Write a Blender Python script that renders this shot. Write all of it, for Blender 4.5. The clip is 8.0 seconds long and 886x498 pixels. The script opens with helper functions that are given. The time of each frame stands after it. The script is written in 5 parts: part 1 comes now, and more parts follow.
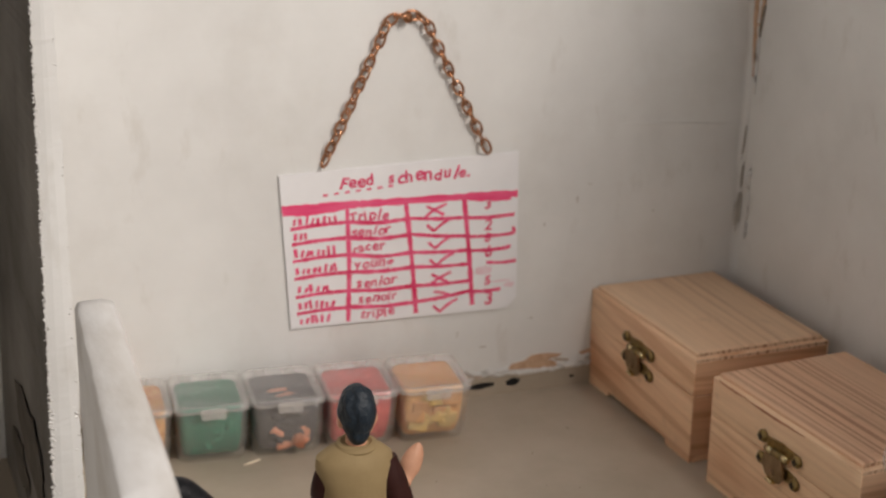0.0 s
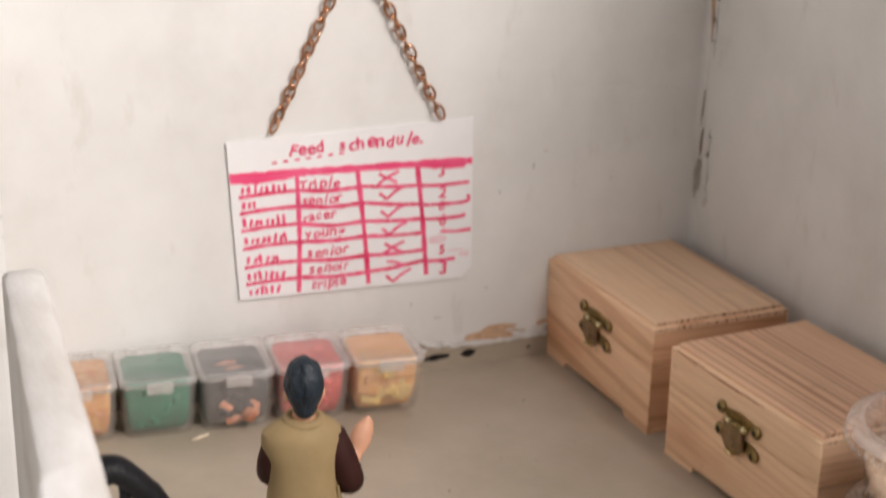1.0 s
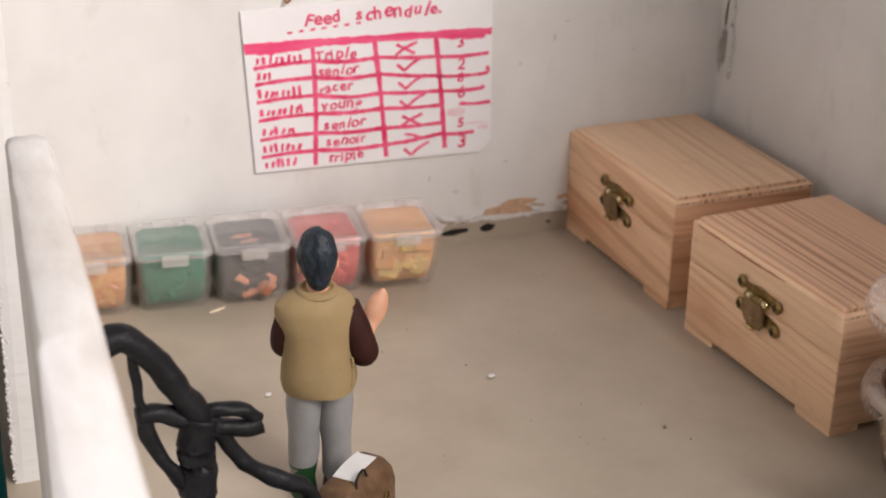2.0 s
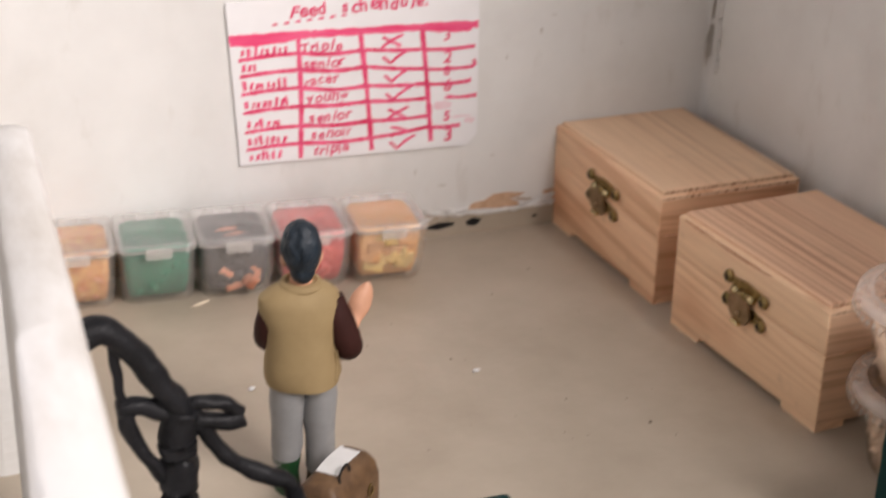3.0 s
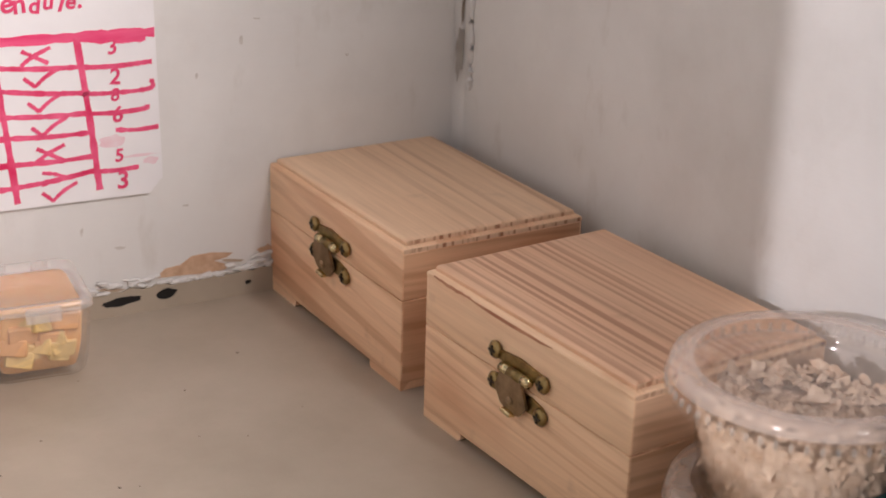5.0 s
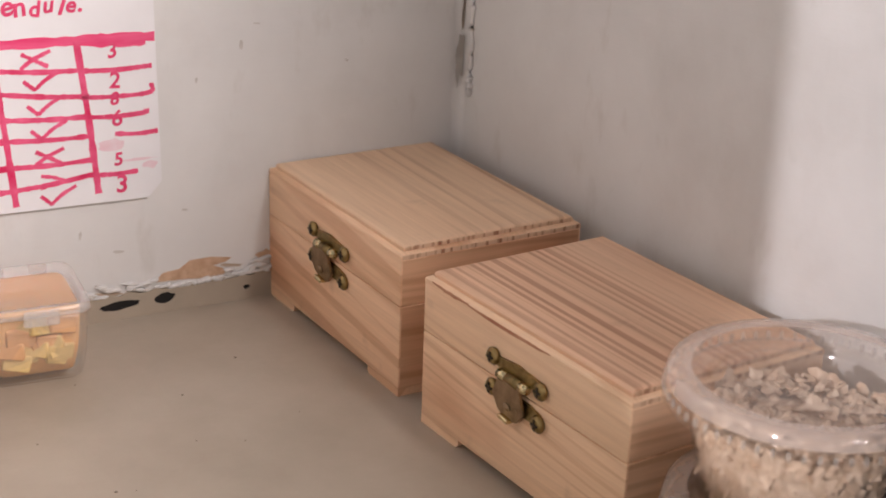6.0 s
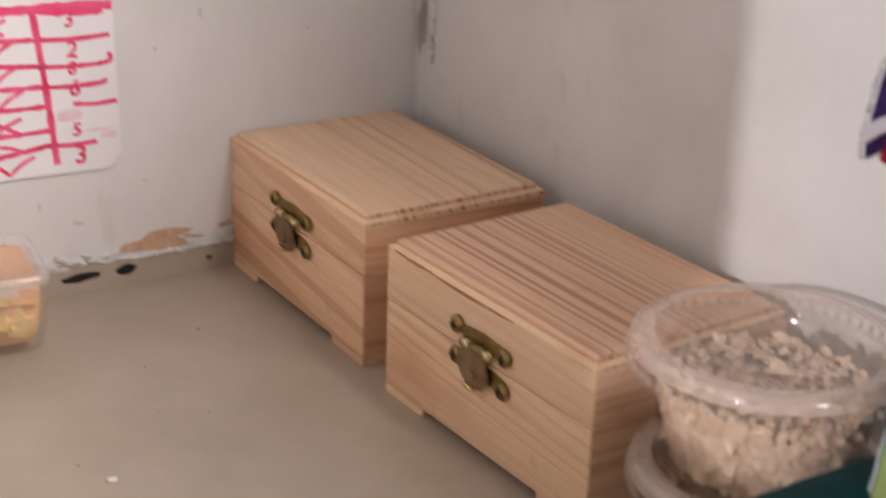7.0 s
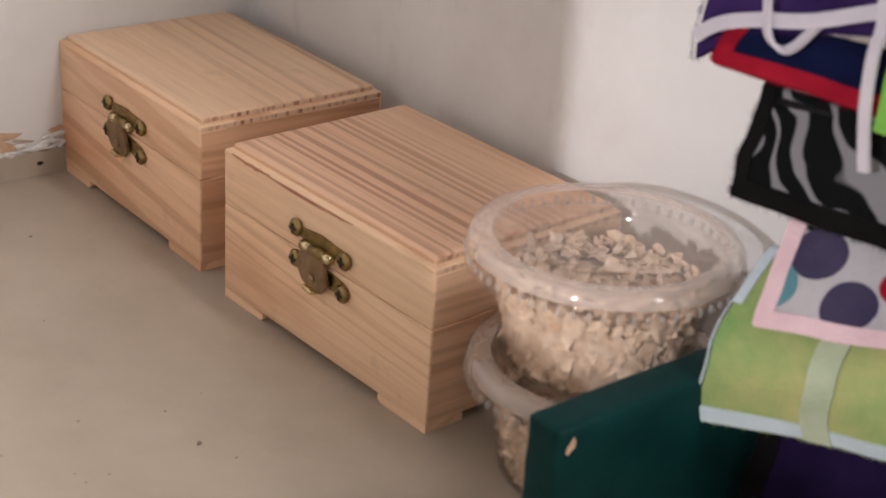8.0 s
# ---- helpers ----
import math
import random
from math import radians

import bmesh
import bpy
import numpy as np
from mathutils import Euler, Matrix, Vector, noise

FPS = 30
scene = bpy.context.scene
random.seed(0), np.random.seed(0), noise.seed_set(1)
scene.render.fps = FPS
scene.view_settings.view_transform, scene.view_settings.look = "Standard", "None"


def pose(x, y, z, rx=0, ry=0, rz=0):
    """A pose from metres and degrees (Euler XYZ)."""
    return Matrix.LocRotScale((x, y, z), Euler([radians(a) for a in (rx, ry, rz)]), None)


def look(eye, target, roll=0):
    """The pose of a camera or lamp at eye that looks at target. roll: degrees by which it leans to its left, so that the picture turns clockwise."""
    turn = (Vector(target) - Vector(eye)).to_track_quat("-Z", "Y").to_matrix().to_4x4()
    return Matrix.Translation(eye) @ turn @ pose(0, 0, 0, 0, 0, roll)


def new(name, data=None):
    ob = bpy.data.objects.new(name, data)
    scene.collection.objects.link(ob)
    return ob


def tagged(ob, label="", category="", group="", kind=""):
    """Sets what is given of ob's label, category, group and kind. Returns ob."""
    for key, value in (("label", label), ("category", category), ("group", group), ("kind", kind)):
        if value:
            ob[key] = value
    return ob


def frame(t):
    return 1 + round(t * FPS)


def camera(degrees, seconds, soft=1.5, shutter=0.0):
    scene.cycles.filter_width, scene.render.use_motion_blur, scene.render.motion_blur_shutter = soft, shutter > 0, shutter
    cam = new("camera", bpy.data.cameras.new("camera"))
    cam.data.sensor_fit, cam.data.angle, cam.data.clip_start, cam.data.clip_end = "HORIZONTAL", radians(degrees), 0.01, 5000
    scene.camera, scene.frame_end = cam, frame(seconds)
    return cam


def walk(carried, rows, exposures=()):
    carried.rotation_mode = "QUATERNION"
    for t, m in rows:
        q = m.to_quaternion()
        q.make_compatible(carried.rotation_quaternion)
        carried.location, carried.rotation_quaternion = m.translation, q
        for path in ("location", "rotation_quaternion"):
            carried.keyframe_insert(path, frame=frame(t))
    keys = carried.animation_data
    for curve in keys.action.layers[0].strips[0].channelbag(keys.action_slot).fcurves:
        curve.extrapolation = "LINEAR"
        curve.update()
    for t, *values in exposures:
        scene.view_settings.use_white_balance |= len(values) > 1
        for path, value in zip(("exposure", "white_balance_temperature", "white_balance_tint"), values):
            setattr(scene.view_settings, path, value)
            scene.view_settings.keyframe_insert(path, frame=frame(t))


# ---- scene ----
import itertools

CM = 0.01  # everything below is modelled in centimetres

# ---- camera ----
cam = camera(32.0, 8.0, soft=1.75, shutter=0.6)
cam.data.dof.use_dof, cam.data.dof.focus_distance, cam.data.dof.aperture_fstop = True, 0.47, 24
PATH = [
    (0, (-33.11, -52.51, 29.86), (-15.19, -8.55, 14.17), 0.86),
    (0.5, (-32.60, -51.22, 29.40), (-14.14, -7.48, 13.71), 2.00),
    (1, (-32.11, -51.29, 29.24), (-13.20, -8.07, 12.69), 1.08),
    (1.5, (-31.68, -50.67, 28.70), (-14.65, -8.03, 8.89), 0.57),
    (1.7, (-31.62, -50.75, 28.66), (-13.90, -8.40, 8.70), 0.80),
    (2.8, (-31.25, -50.58, 28.38), (-13.84, -8.55, 7.64), 1.21),
    (3, (-31.34, -50.53, 28.40), (-13.33, -8.52, 8.14), 1.33),
    (3.5, (-31.36, -51.06, 28.65), (-11.13, -9.32, 9.97), 2.19),
    (4, (-31.00, -50.76, 28.38), (-7.70, -10.44, 10.20), 2.63),
    (4.3, (-26.76, -46.70, 26.50), (-3.80, -6.33, 8.02), 0.50),
    (4.5, (-23.93, -41.04, 23.41), (-0.06, -1.42, 4.43), 0.82),
    (5, (-22.15, -38.31, 22.06), (2.30, 1.38, 3.98), 1.66),
    (6.5, (-22.08, -38.29, 22.01), (2.44, 1.45, 4.13), 2.09),
    (7, (-21.79, -38.18, 21.90), (3.37, 0.73, 3.11), 1.88),
    (7.5, (-22.19, -38.45, 21.80), (6.82, -3.31, 1.21), 4.50),
    (8, (-21.87, -38.20, 21.87), (6.98, -3.41, 0.49), 3.85),
]


def metres(p):
    return tuple(v * CM for v in p)


EXPOSURES = [(0.0, -0.50, 6500, 11), (0.6, -0.13, 6450, 12), (1.4, -0.03, 6400, 14), (4.0, 0.10, 6350, 16), (5.0, 0.12, 6350, 18), (6.5, 0.15, 6350, 18), (7.0, 0.06, 6400, 18), (7.5, 0.15, 6430, 17), (8.0, 0.25, 6330, 15)]
walk(cam, [(t, look(metres(eye), metres(target), roll)) for t, eye, target, roll in PATH], EXPOSURES)

# ---- light ----
world = bpy.data.worlds.new("room_daylight")
scene.world = world
world.use_nodes = True
bg = world.node_tree.nodes["Background"]
bg.inputs["Color"].default_value = (0.92, 0.88, 0.86, 1)
bg.inputs["Strength"].default_value = 0.31


def area_lamp(name, eye, target, sx, sy, watts, color):
    data = bpy.data.lights.new(name, "AREA")
    data.shape, data.size, data.size_y = "RECTANGLE", sx, sy
    data.energy, data.color = watts, color
    ob = new(name, data)
    ob.matrix_world = look(eye, target)
    return ob


# a window to the right of the walker lights the back wall, a lamp far to the left the side wall
area_lamp("window_light", (0.52, -1.48, 1.25), (-0.15, 0.0, 0.0), 0.75, 0.85, 47.0, (1.0, 0.93, 0.86))
area_lamp("room_lamp", (-1.75, -0.95, 0.75), (0.05, -0.15, 0.05), 0.022, 0.04, 17.0, (0.98, 0.95, 0.95))


# ---- materials ----
def material(name):
    m = bpy.data.materials.new(name)
    m.use_nodes = True
    return m, m.node_tree.nodes, m.node_tree.links, m.node_tree.nodes["Principled BSDF"]


def ramp(nodes, stops):
    r = nodes.new("ShaderNodeValToRGB")
    e = r.color_ramp.elements
    e[0].position, e[0].color = stops[0][0], (*stops[0][1], 1)
    e[1].position, e[1].color = stops[-1][0], (*stops[-1][1], 1)
    for p, c in stops[1:-1]:
        e.new(p).color = (*c, 1)
    return r


def noise_node(nodes, links, coords, scale, detail=4.0, rough=0.55, stretch=(1, 1, 1)):
    mp = nodes.new("ShaderNodeMapping")
    mp.inputs["Scale"].default_value = stretch
    links.new(coords, mp.inputs["Vector"])
    n = nodes.new("ShaderNodeTexNoise")
    n.inputs["Scale"].default_value, n.inputs["Detail"].default_value = scale, detail
    n.inputs["Roughness"].default_value = rough
    links.new(mp.outputs["Vector"], n.inputs["Vector"])
    return n


def bump(nodes, links, height, strength, distance, target):
    b = nodes.new("ShaderNodeBump")
    b.inputs["Strength"].default_value, b.inputs["Distance"].default_value = strength, distance
    links.new(height, b.inputs["Height"])
    links.new(b.outputs["Normal"], target.inputs["Normal"])


def mottled(name, dark, light, scale=60, rough=0.6, fine=900, bump_d=0.0002, metal=0.0, stretch=(1, 1, 1), strength=0.4, stops=(0.3, 0.7), spec=0.5):
    """A surface whose colour wanders between two tones, with a fine grain in its relief."""
    m, nodes, links, bsdf = material(name)
    tc = nodes.new("ShaderNodeTexCoord").outputs["Object"]
    big = noise_node(nodes, links, tc, scale, 5, 0.6, stretch)
    r = ramp(nodes, [(stops[0], dark), (stops[1], light)])
    links.new(big.outputs["Fac"], r.inputs["Fac"])
    links.new(r.outputs["Color"], bsdf.inputs["Base Color"])
    grain = noise_node(nodes, links, tc, fine, 3, 0.6, stretch)
    bump(nodes, links, grain.outputs["Fac"], strength, bump_d, bsdf)
    bsdf.inputs["Roughness"].default_value, bsdf.inputs["Metallic"].default_value = rough, metal
    bsdf.inputs["Specular IOR Level"].default_value = spec
    return m


def painted_wall(name):
    m, nodes, links, bsdf = material(name)
    tc = nodes.new("ShaderNodeTexCoord").outputs["Object"]
    a = noise_node(nodes, links, tc, 14, 5, 0.6)
    b = noise_node(nodes, links, tc, 90, 6, 0.65, (0.25, 0.25, 1.4))
    c = noise_node(nodes, links, tc, 22, 5, 0.6, (1, 1, 0.8))
    r = ramp(nodes, [(0.3, (0.70, 0.69, 0.67)), (0.7, (0.80, 0.795, 0.775))])
    links.new(a.outputs["Fac"], r.inputs["Fac"])
    stain = ramp(nodes, [(0.50, (1, 1, 1)), (0.75, (0.80, 0.78, 0.75))])
    links.new(c.outputs["Fac"], stain.inputs["Fac"])
    mul = nodes.new("ShaderNodeMixRGB")
    mul.blend_type, mul.inputs["Fac"].default_value = "MULTIPLY", 0.45
    links.new(r.outputs["Color"], mul.inputs["Color1"])
    links.new(stain.outputs["Color"], mul.inputs["Color2"])
    # greasy smudges, small and sparse
    d = noise_node(nodes, links, tc, 58, 4, 0.6, (1, 1, 0.45))
    smudge = ramp(nodes, [(0.60, (1, 1, 1)), (0.74, (0.74, 0.70, 0.645))])
    links.new(d.outputs["Fac"], smudge.inputs["Fac"])
    links.new(tinted(nodes, links, mul.outputs["Color"], smudge.outputs["Color"], 0.42), bsdf.inputs["Base Color"])
    bump(nodes, links, b.outputs["Fac"], 0.30, 0.0006, bsdf)
    bsdf.inputs["Roughness"].default_value = 0.5
    return m


def maths(nodes, links, operation, a, b):
    m = nodes.new("ShaderNodeMath")
    m.operation = operation
    for k, v in enumerate((a, b)):
        if isinstance(v, (int, float)):
            m.inputs[k].default_value = v
        else:
            links.new(v, m.inputs[k])
    return m.outputs[0]


def tinted(nodes, links, colour, by, amount=1.0):
    mul = nodes.new("ShaderNodeMixRGB")
    mul.blend_type, mul.inputs["Fac"].default_value = "MULTIPLY", amount
    links.new(colour, mul.inputs["Color1"])
    links.new(by, mul.inputs["Color2"])
    return mul.outputs["Color"]


def pine(name, pith, lean, per_cm, dark, light, strength, seed, sharp=(0.36, 0.50), warp_by=0.2, across=False, fade=None, blush=0.5):
    """Sawn pine. Growth rings of uneven width lie round a pith (x, z in cm) that runs along y and leans
    (degrees up, degrees sideways), so that faces show straight, slanting or arched lines."""
    m, nodes, links, bsdf = material(name)
    tc = nodes.new("ShaderNodeTexCoord").outputs["Object"]
    plain_tc = tc
    if across:
        turn = nodes.new("ShaderNodeMapping")
        turn.inputs["Rotation"].default_value = (0, 0, radians(90))
        links.new(tc, turn.inputs["Vector"])
        tc = turn.outputs["Vector"]
    slant = nodes.new("ShaderNodeMapping")
    slant.inputs["Rotation"].default_value = (radians(lean[0]), 0, radians(lean[1]))
    slant.inputs["Location"].default_value = (-pith[0] * CM, 0, -pith[1] * CM)
    links.new(tc, slant.inputs["Vector"])
    warp = noise_node(nodes, links, slant.outputs["Vector"], 34, 3, 0.5, (1, 0.16, 1))
    sway = nodes.new("ShaderNodeVectorMath")
    sway.operation = "MULTIPLY_ADD"
    sway.inputs[1].default_value = (warp_by * CM, 0.0, warp_by * CM)
    links.new(warp.outputs["Color"], sway.inputs[0])
    links.new(slant.outputs["Vector"], sway.inputs[2])
    flat = nodes.new("ShaderNodeVectorMath")
    flat.operation = "MULTIPLY"
    flat.inputs[1].default_value = (1, 0.0, 1)
    links.new(sway.outputs[0], flat.inputs[0])
    radius = nodes.new("ShaderNodeVectorMath")
    radius.operation = "LENGTH"
    links.new(flat.outputs[0], radius.inputs[0])
    ring = nodes.new("ShaderNodeTexNoise")
    ring.noise_dimensions = "1D"
    ring.inputs["Scale"].default_value, ring.inputs["Detail"].default_value, ring.inputs["Roughness"].default_value = 1.0, 1.6, 0.5
    links.new(maths(nodes, links, "MULTIPLY_ADD", radius.outputs["Value"], per_cm * 100), ring.inputs["W"])
    ring.inputs["W"].links[0].from_node.inputs[2].default_value = seed * 17.3
    lines = ramp(nodes, [(sharp[0], (1, 1, 1)), (sharp[1], (0, 0, 0))])
    links.new(ring.outputs["Fac"], lines.inputs["Fac"])
    # the lines come and go along and across the board
    patch = noise_node(nodes, links, plain_tc, 30, 2, 0.5, (0.25, 1, 1) if across else (1, 0.2, 1))
    some = nodes.new("ShaderNodeMapRange")
    some.inputs["From Min"].default_value, some.inputs["From Max"].default_value = 0.3, 0.65
    some.inputs["To Min"].default_value, some.inputs["To Max"].default_value = 0.45 * strength, strength
    links.new(patch.outputs["Fac"], some.inputs["Value"])
    amount = maths(nodes, links, "MULTIPLY", lines.outputs["Color"], some.outputs["Result"])
    if fade:
        sep = nodes.new("ShaderNodeSeparateXYZ")
        links.new(plain_tc, sep.inputs[0])
        mr = nodes.new("ShaderNodeMapRange")
        mr.inputs["From Min"].default_value, mr.inputs["From Max"].default_value = fade[0] * CM, fade[1] * CM
        mr.inputs["To Min"].default_value, mr.inputs["To Max"].default_value = fade[2], fade[3]
        links.new(sep.outputs["X"], mr.inputs["Value"])
        amount = maths(nodes, links, "MULTIPLY", amount, mr.outputs["Result"])
    base = nodes.new("ShaderNodeMixRGB")
    base.inputs["Color1"].default_value, base.inputs["Color2"].default_value = (*light, 1), (*dark, 1)
    links.new(amount, base.inputs["Fac"])
    tone = noise_node(nodes, links, plain_tc, 26 + seed, 3, 0.55, (0.35, 1, 1) if across else (1, 0.3, 1))
    tr = ramp(nodes, [(0.30, (1.0, 0.98, 0.95)), (0.52, (1.0, 0.95, 0.90)), (0.70, (0.90 - 0.10 * blush, 0.84 - 0.28 * blush, 0.80 - 0.38 * blush))])
    links.new(tone.outputs["Fac"], tr.inputs["Fac"])
    colour = tinted(nodes, links, base.outputs["Color"], tr.outputs["Color"])
    fibre = noise_node(nodes, links, plain_tc, 620, 4, 0.7, (0.03, 1, 1) if across else (1, 0.03, 1))
    fr = ramp(nodes, [(0.3, (0.82, 0.79, 0.76)), (0.7, (1, 1, 1))])
    links.new(fibre.outputs["Fac"], fr.inputs["Fac"])
    colour = tinted(nodes, links, colour, fr.outputs["Color"], 0.85)
    smudge = noise_node(nodes, links, plain_tc, 70, 3, 0.6)
    sr = ramp(nodes, [(0.64, (1, 1, 1)), (0.80, (0.66, 0.62, 0.60))])
    links.new(smudge.outputs["Fac"], sr.inputs["Fac"])
    colour = tinted(nodes, links, colour, sr.outputs["Color"], 0.5)
    links.new(colour, bsdf.inputs["Base Color"])
    bump(nodes, links, fibre.outputs["Fac"], 0.3, 0.00015, bsdf)
    bsdf.inputs["Roughness"].default_value = 0.52
    return m


def clear_plastic(name, tint, haze, rough):
    """Thin cloudy packaging plastic: mostly clear, partly milky, glossy."""
    m, nodes, links, bsdf = material(name)
    bsdf.inputs["Base Color"].default_value = (*tint, 1)
    bsdf.inputs["Roughness"].default_value = rough
    clear = nodes.new("ShaderNodeBsdfTransparent")
    clear.inputs["Color"].default_value = (*(0.80 + 0.20 * c for c in tint), 1)
    tc = nodes.new("ShaderNodeTexCoord").outputs["Object"]
    n = noise_node(nodes, links, tc, 120, 3, 0.5)
    mr = nodes.new("ShaderNodeMapRange")
    mr.inputs["To Min"].default_value, mr.inputs["To Max"].default_value = haze * 0.8, haze * 1.2
    links.new(n.outputs["Fac"], mr.inputs["Value"])
    mix = nodes.new("ShaderNodeMixShader")
    links.new(mr.outputs["Result"], mix.inputs["Fac"])
    links.new(clear.outputs[0], mix.inputs[1])
    links.new(bsdf.outputs[0], mix.inputs[2])
    gloss = nodes.new("ShaderNodeBsdfGlossy")
    gloss.inputs["Roughness"].default_value = rough
    facing = nodes.new("ShaderNodeLayerWeight")
    facing.inputs["Blend"].default_value = 0.5
    steep = nodes.new("ShaderNodeMath")
    steep.operation = "POWER"
    steep.inputs[1].default_value = 4.0
    links.new(facing.outputs["Facing"], steep.inputs[0])
    amount = nodes.new("ShaderNodeMath")
    amount.operation = "MULTIPLY_ADD"
    amount.inputs[1].default_value, amount.inputs[2].default_value = 0.40, 0.05
    links.new(steep.outputs[0], amount.inputs[0])
    coat = nodes.new("ShaderNodeMixShader")
    links.new(amount.outputs[0], coat.inputs["Fac"])
    links.new(mix.outputs[0], coat.inputs[1])
    links.new(gloss.outputs[0], coat.inputs[2])
    links.new(coat.outputs[0], nodes["Material Output"].inputs["Surface"])
    return m


def striped(name, pale, dark):
    """Fleece printed with zebra stripes."""
    m, nodes, links, bsdf = material(name)
    tc = nodes.new("ShaderNodeTexCoord").outputs["Object"]
    warp = noise_node(nodes, links, tc, 55, 1.5, 0.5)
    bent = nodes.new("ShaderNodeVectorMath")
    bent.operation = "MULTIPLY_ADD"
    bent.inputs[1].default_value = (0.0, 0.032, 0.016)
    links.new(warp.outputs["Color"], bent.inputs[0])
    links.new(tc, bent.inputs[2])
    mp = nodes.new("ShaderNodeMapping")
    mp.inputs["Rotation"].default_value = (radians(36), 0, 0)
    links.new(bent.outputs[0], mp.inputs["Vector"])
    w = nodes.new("ShaderNodeTexWave")
    w.wave_type, w.bands_direction = "BANDS", "Y"
    w.inputs["Scale"].default_value, w.inputs["Distortion"].default_value = 30, 4.0
    w.inputs["Detail"].default_value, w.inputs["Detail Scale"].default_value = 0.0, 2.0
    links.new(mp.outputs["Vector"], w.inputs["Vector"])
    r = ramp(nodes, [(0.76, dark), (0.87, pale)])
    links.new(w.outputs["Fac"], r.inputs["Fac"])
    links.new(r.outputs["Color"], bsdf.inputs["Base Color"])
    n = noise_node(nodes, links, tc, 1500, 3)
    bump(nodes, links, n.outputs["Fac"], 0.7, 0.0005, bsdf)
    bsdf.inputs["Roughness"].default_value = 0.95
    bsdf.inputs["Specular IOR Level"].default_value = 0.08
    return m


def plain(name, color, rough=0.6, metal=0.0):
    return mottled(name, [c * 0.82 for c in color], color, 120, rough, 1200, 0.0001, metal)


WALL = painted_wall("white_wall_paint")
FLOOR = mottled("beige_floor_paint", (0.365, 0.307, 0.235), (0.475, 0.41, 0.325), 22, 0.5, 260, 0.0003, stops=(0.25, 0.75))
SMEARED = mottled("smeared_white_paint", (0.60, 0.56, 0.51), (0.80, 0.785, 0.765), 46, 0.6, 240, 0.0006, stretch=(1, 0.35, 1), strength=0.6, stops=(0.28, 0.55))
ROUGH = mottled("rough_white_fibre", (0.62, 0.60, 0.57), (0.82, 0.81, 0.79), 160, 0.9, 420, 0.0015, strength=0.9)
BARE = mottled("bare_board", (0.46, 0.28, 0.17), (0.68, 0.47, 0.32), 220, 0.85, 700, 0.0006)
DARK = plain("hole_black", (0.012, 0.010, 0.009), 0.9)
PINE_A = pine("pale_pine", (30, -16), (0.5, 1.6), 2.4, (0.42, 0.20, 0.10), (0.87, 0.628, 0.428), 0.60, 1, (0.36, 0.44), 0.15, fade=(2.2, 4.4, 0.22, 1.0), blush=0.25)
PINE_B = pine("striped_pine", (30, -9), (0.3, 0.6), 4.0, (0.40, 0.15, 0.08), (0.86, 0.575, 0.39), 0.80, 2, (0.43, 0.51), 0.07, fade=(4.0, 5.4, 1.0, 0.22), blush=0.3)
FRONT_A = pine("slanting_pine", (6.5, -5.5), (-11, 5), 1.7, (0.55, 0.25, 0.11), (0.95, 0.67, 0.45), 0.60, 3, (0.36, 0.48), 0.8, blush=0.8)
FRONT_B = pine("straight_pine", (4.5, -7.5), (-3, -2.5), 2.9, (0.60, 0.32, 0.15), (0.96, 0.70, 0.475), 0.46, 7, (0.36, 0.47), 0.7, blush=0.5)
END_A = pine("end_panel_pine", (-4, 12), (2, 3), 2.0, (0.42, 0.19, 0.09), (0.80, 0.52, 0.335), 0.6, 5, (0.38, 0.54), 0.35, across=True, blush=0.9)
END_B = pine("fine_end_pine", (-6, 16), (1, 2), 2.8, (0.50, 0.27, 0.14), (0.86, 0.608, 0.42), 0.60, 6, (0.38, 0.54), 0.2, across=True, blush=0.35)
REDDISH = mottled("reddish_pine_edge", (0.40, 0.15, 0.08), (0.62, 0.32, 0.19), 90, 0.6, 700, 0.0002, stretch=(1, 0.15, 1))


def ticked(name):
    """End grain of a thin board: short dark ticks, unevenly spaced."""
    m, nodes, links, bsdf = material(name)
    tc = nodes.new("ShaderNodeTexCoord").outputs["Object"]
    n = noise_node(nodes, links, tc, 430, 2, 0.5, (1, 0.05, 0.10))
    r = ramp(nodes, [(0.36, (0.36, 0.16, 0.085)), (0.50, (0.74, 0.52, 0.35))])
    links.new(n.outputs["Fac"], r.inputs["Fac"])
    links.new(r.outputs["Color"], bsdf.inputs["Base Color"])
    bsdf.inputs["Roughness"].default_value = 0.7
    return m


TICKS = ticked("pine_end_ticks")
BRASS = mottled("aged_brass", (0.16, 0.11, 0.045), (0.42, 0.31, 0.13), 260, 0.36, 900, 0.0002, 0.95)
BRONZE = mottled("bronze_tongue", (0.20, 0.13, 0.07), (0.42, 0.30, 0.18), 200, 0.42, 700, 0.0003, 0.85)
SLOT = plain("dark_slot", (0.035, 0.024, 0.012), 0.7)
BRIGHT = mottled("bright_brass", (0.55, 0.45, 0.24), (0.75, 0.64, 0.38), 260, 0.25, 900, 0.0001, 1.0)
COPPER = mottled("copper_chain", (0.30, 0.13, 0.06), (0.62, 0.33, 0.19), 300, 0.3, 1200, 0.0001, 1.0)
PAPER = mottled("white_card", (0.80, 0.79, 0.80), (0.86, 0.85, 0.86), 40, 0.75, 800, 0.0001)
MARKER = mottled("pink_marker", (0.66, 0.012, 0.095), (0.90, 0.15, 0.30), 110, 0.6, 900, 0.00005)
TUB = clear_plastic("frosted_plastic", (0.92, 0.90, 0.87), 0.085, 0.25)
TUBLID = clear_plastic("frosted_lid_plastic", (0.90, 0.87, 0.84), 0.25, 0.25)
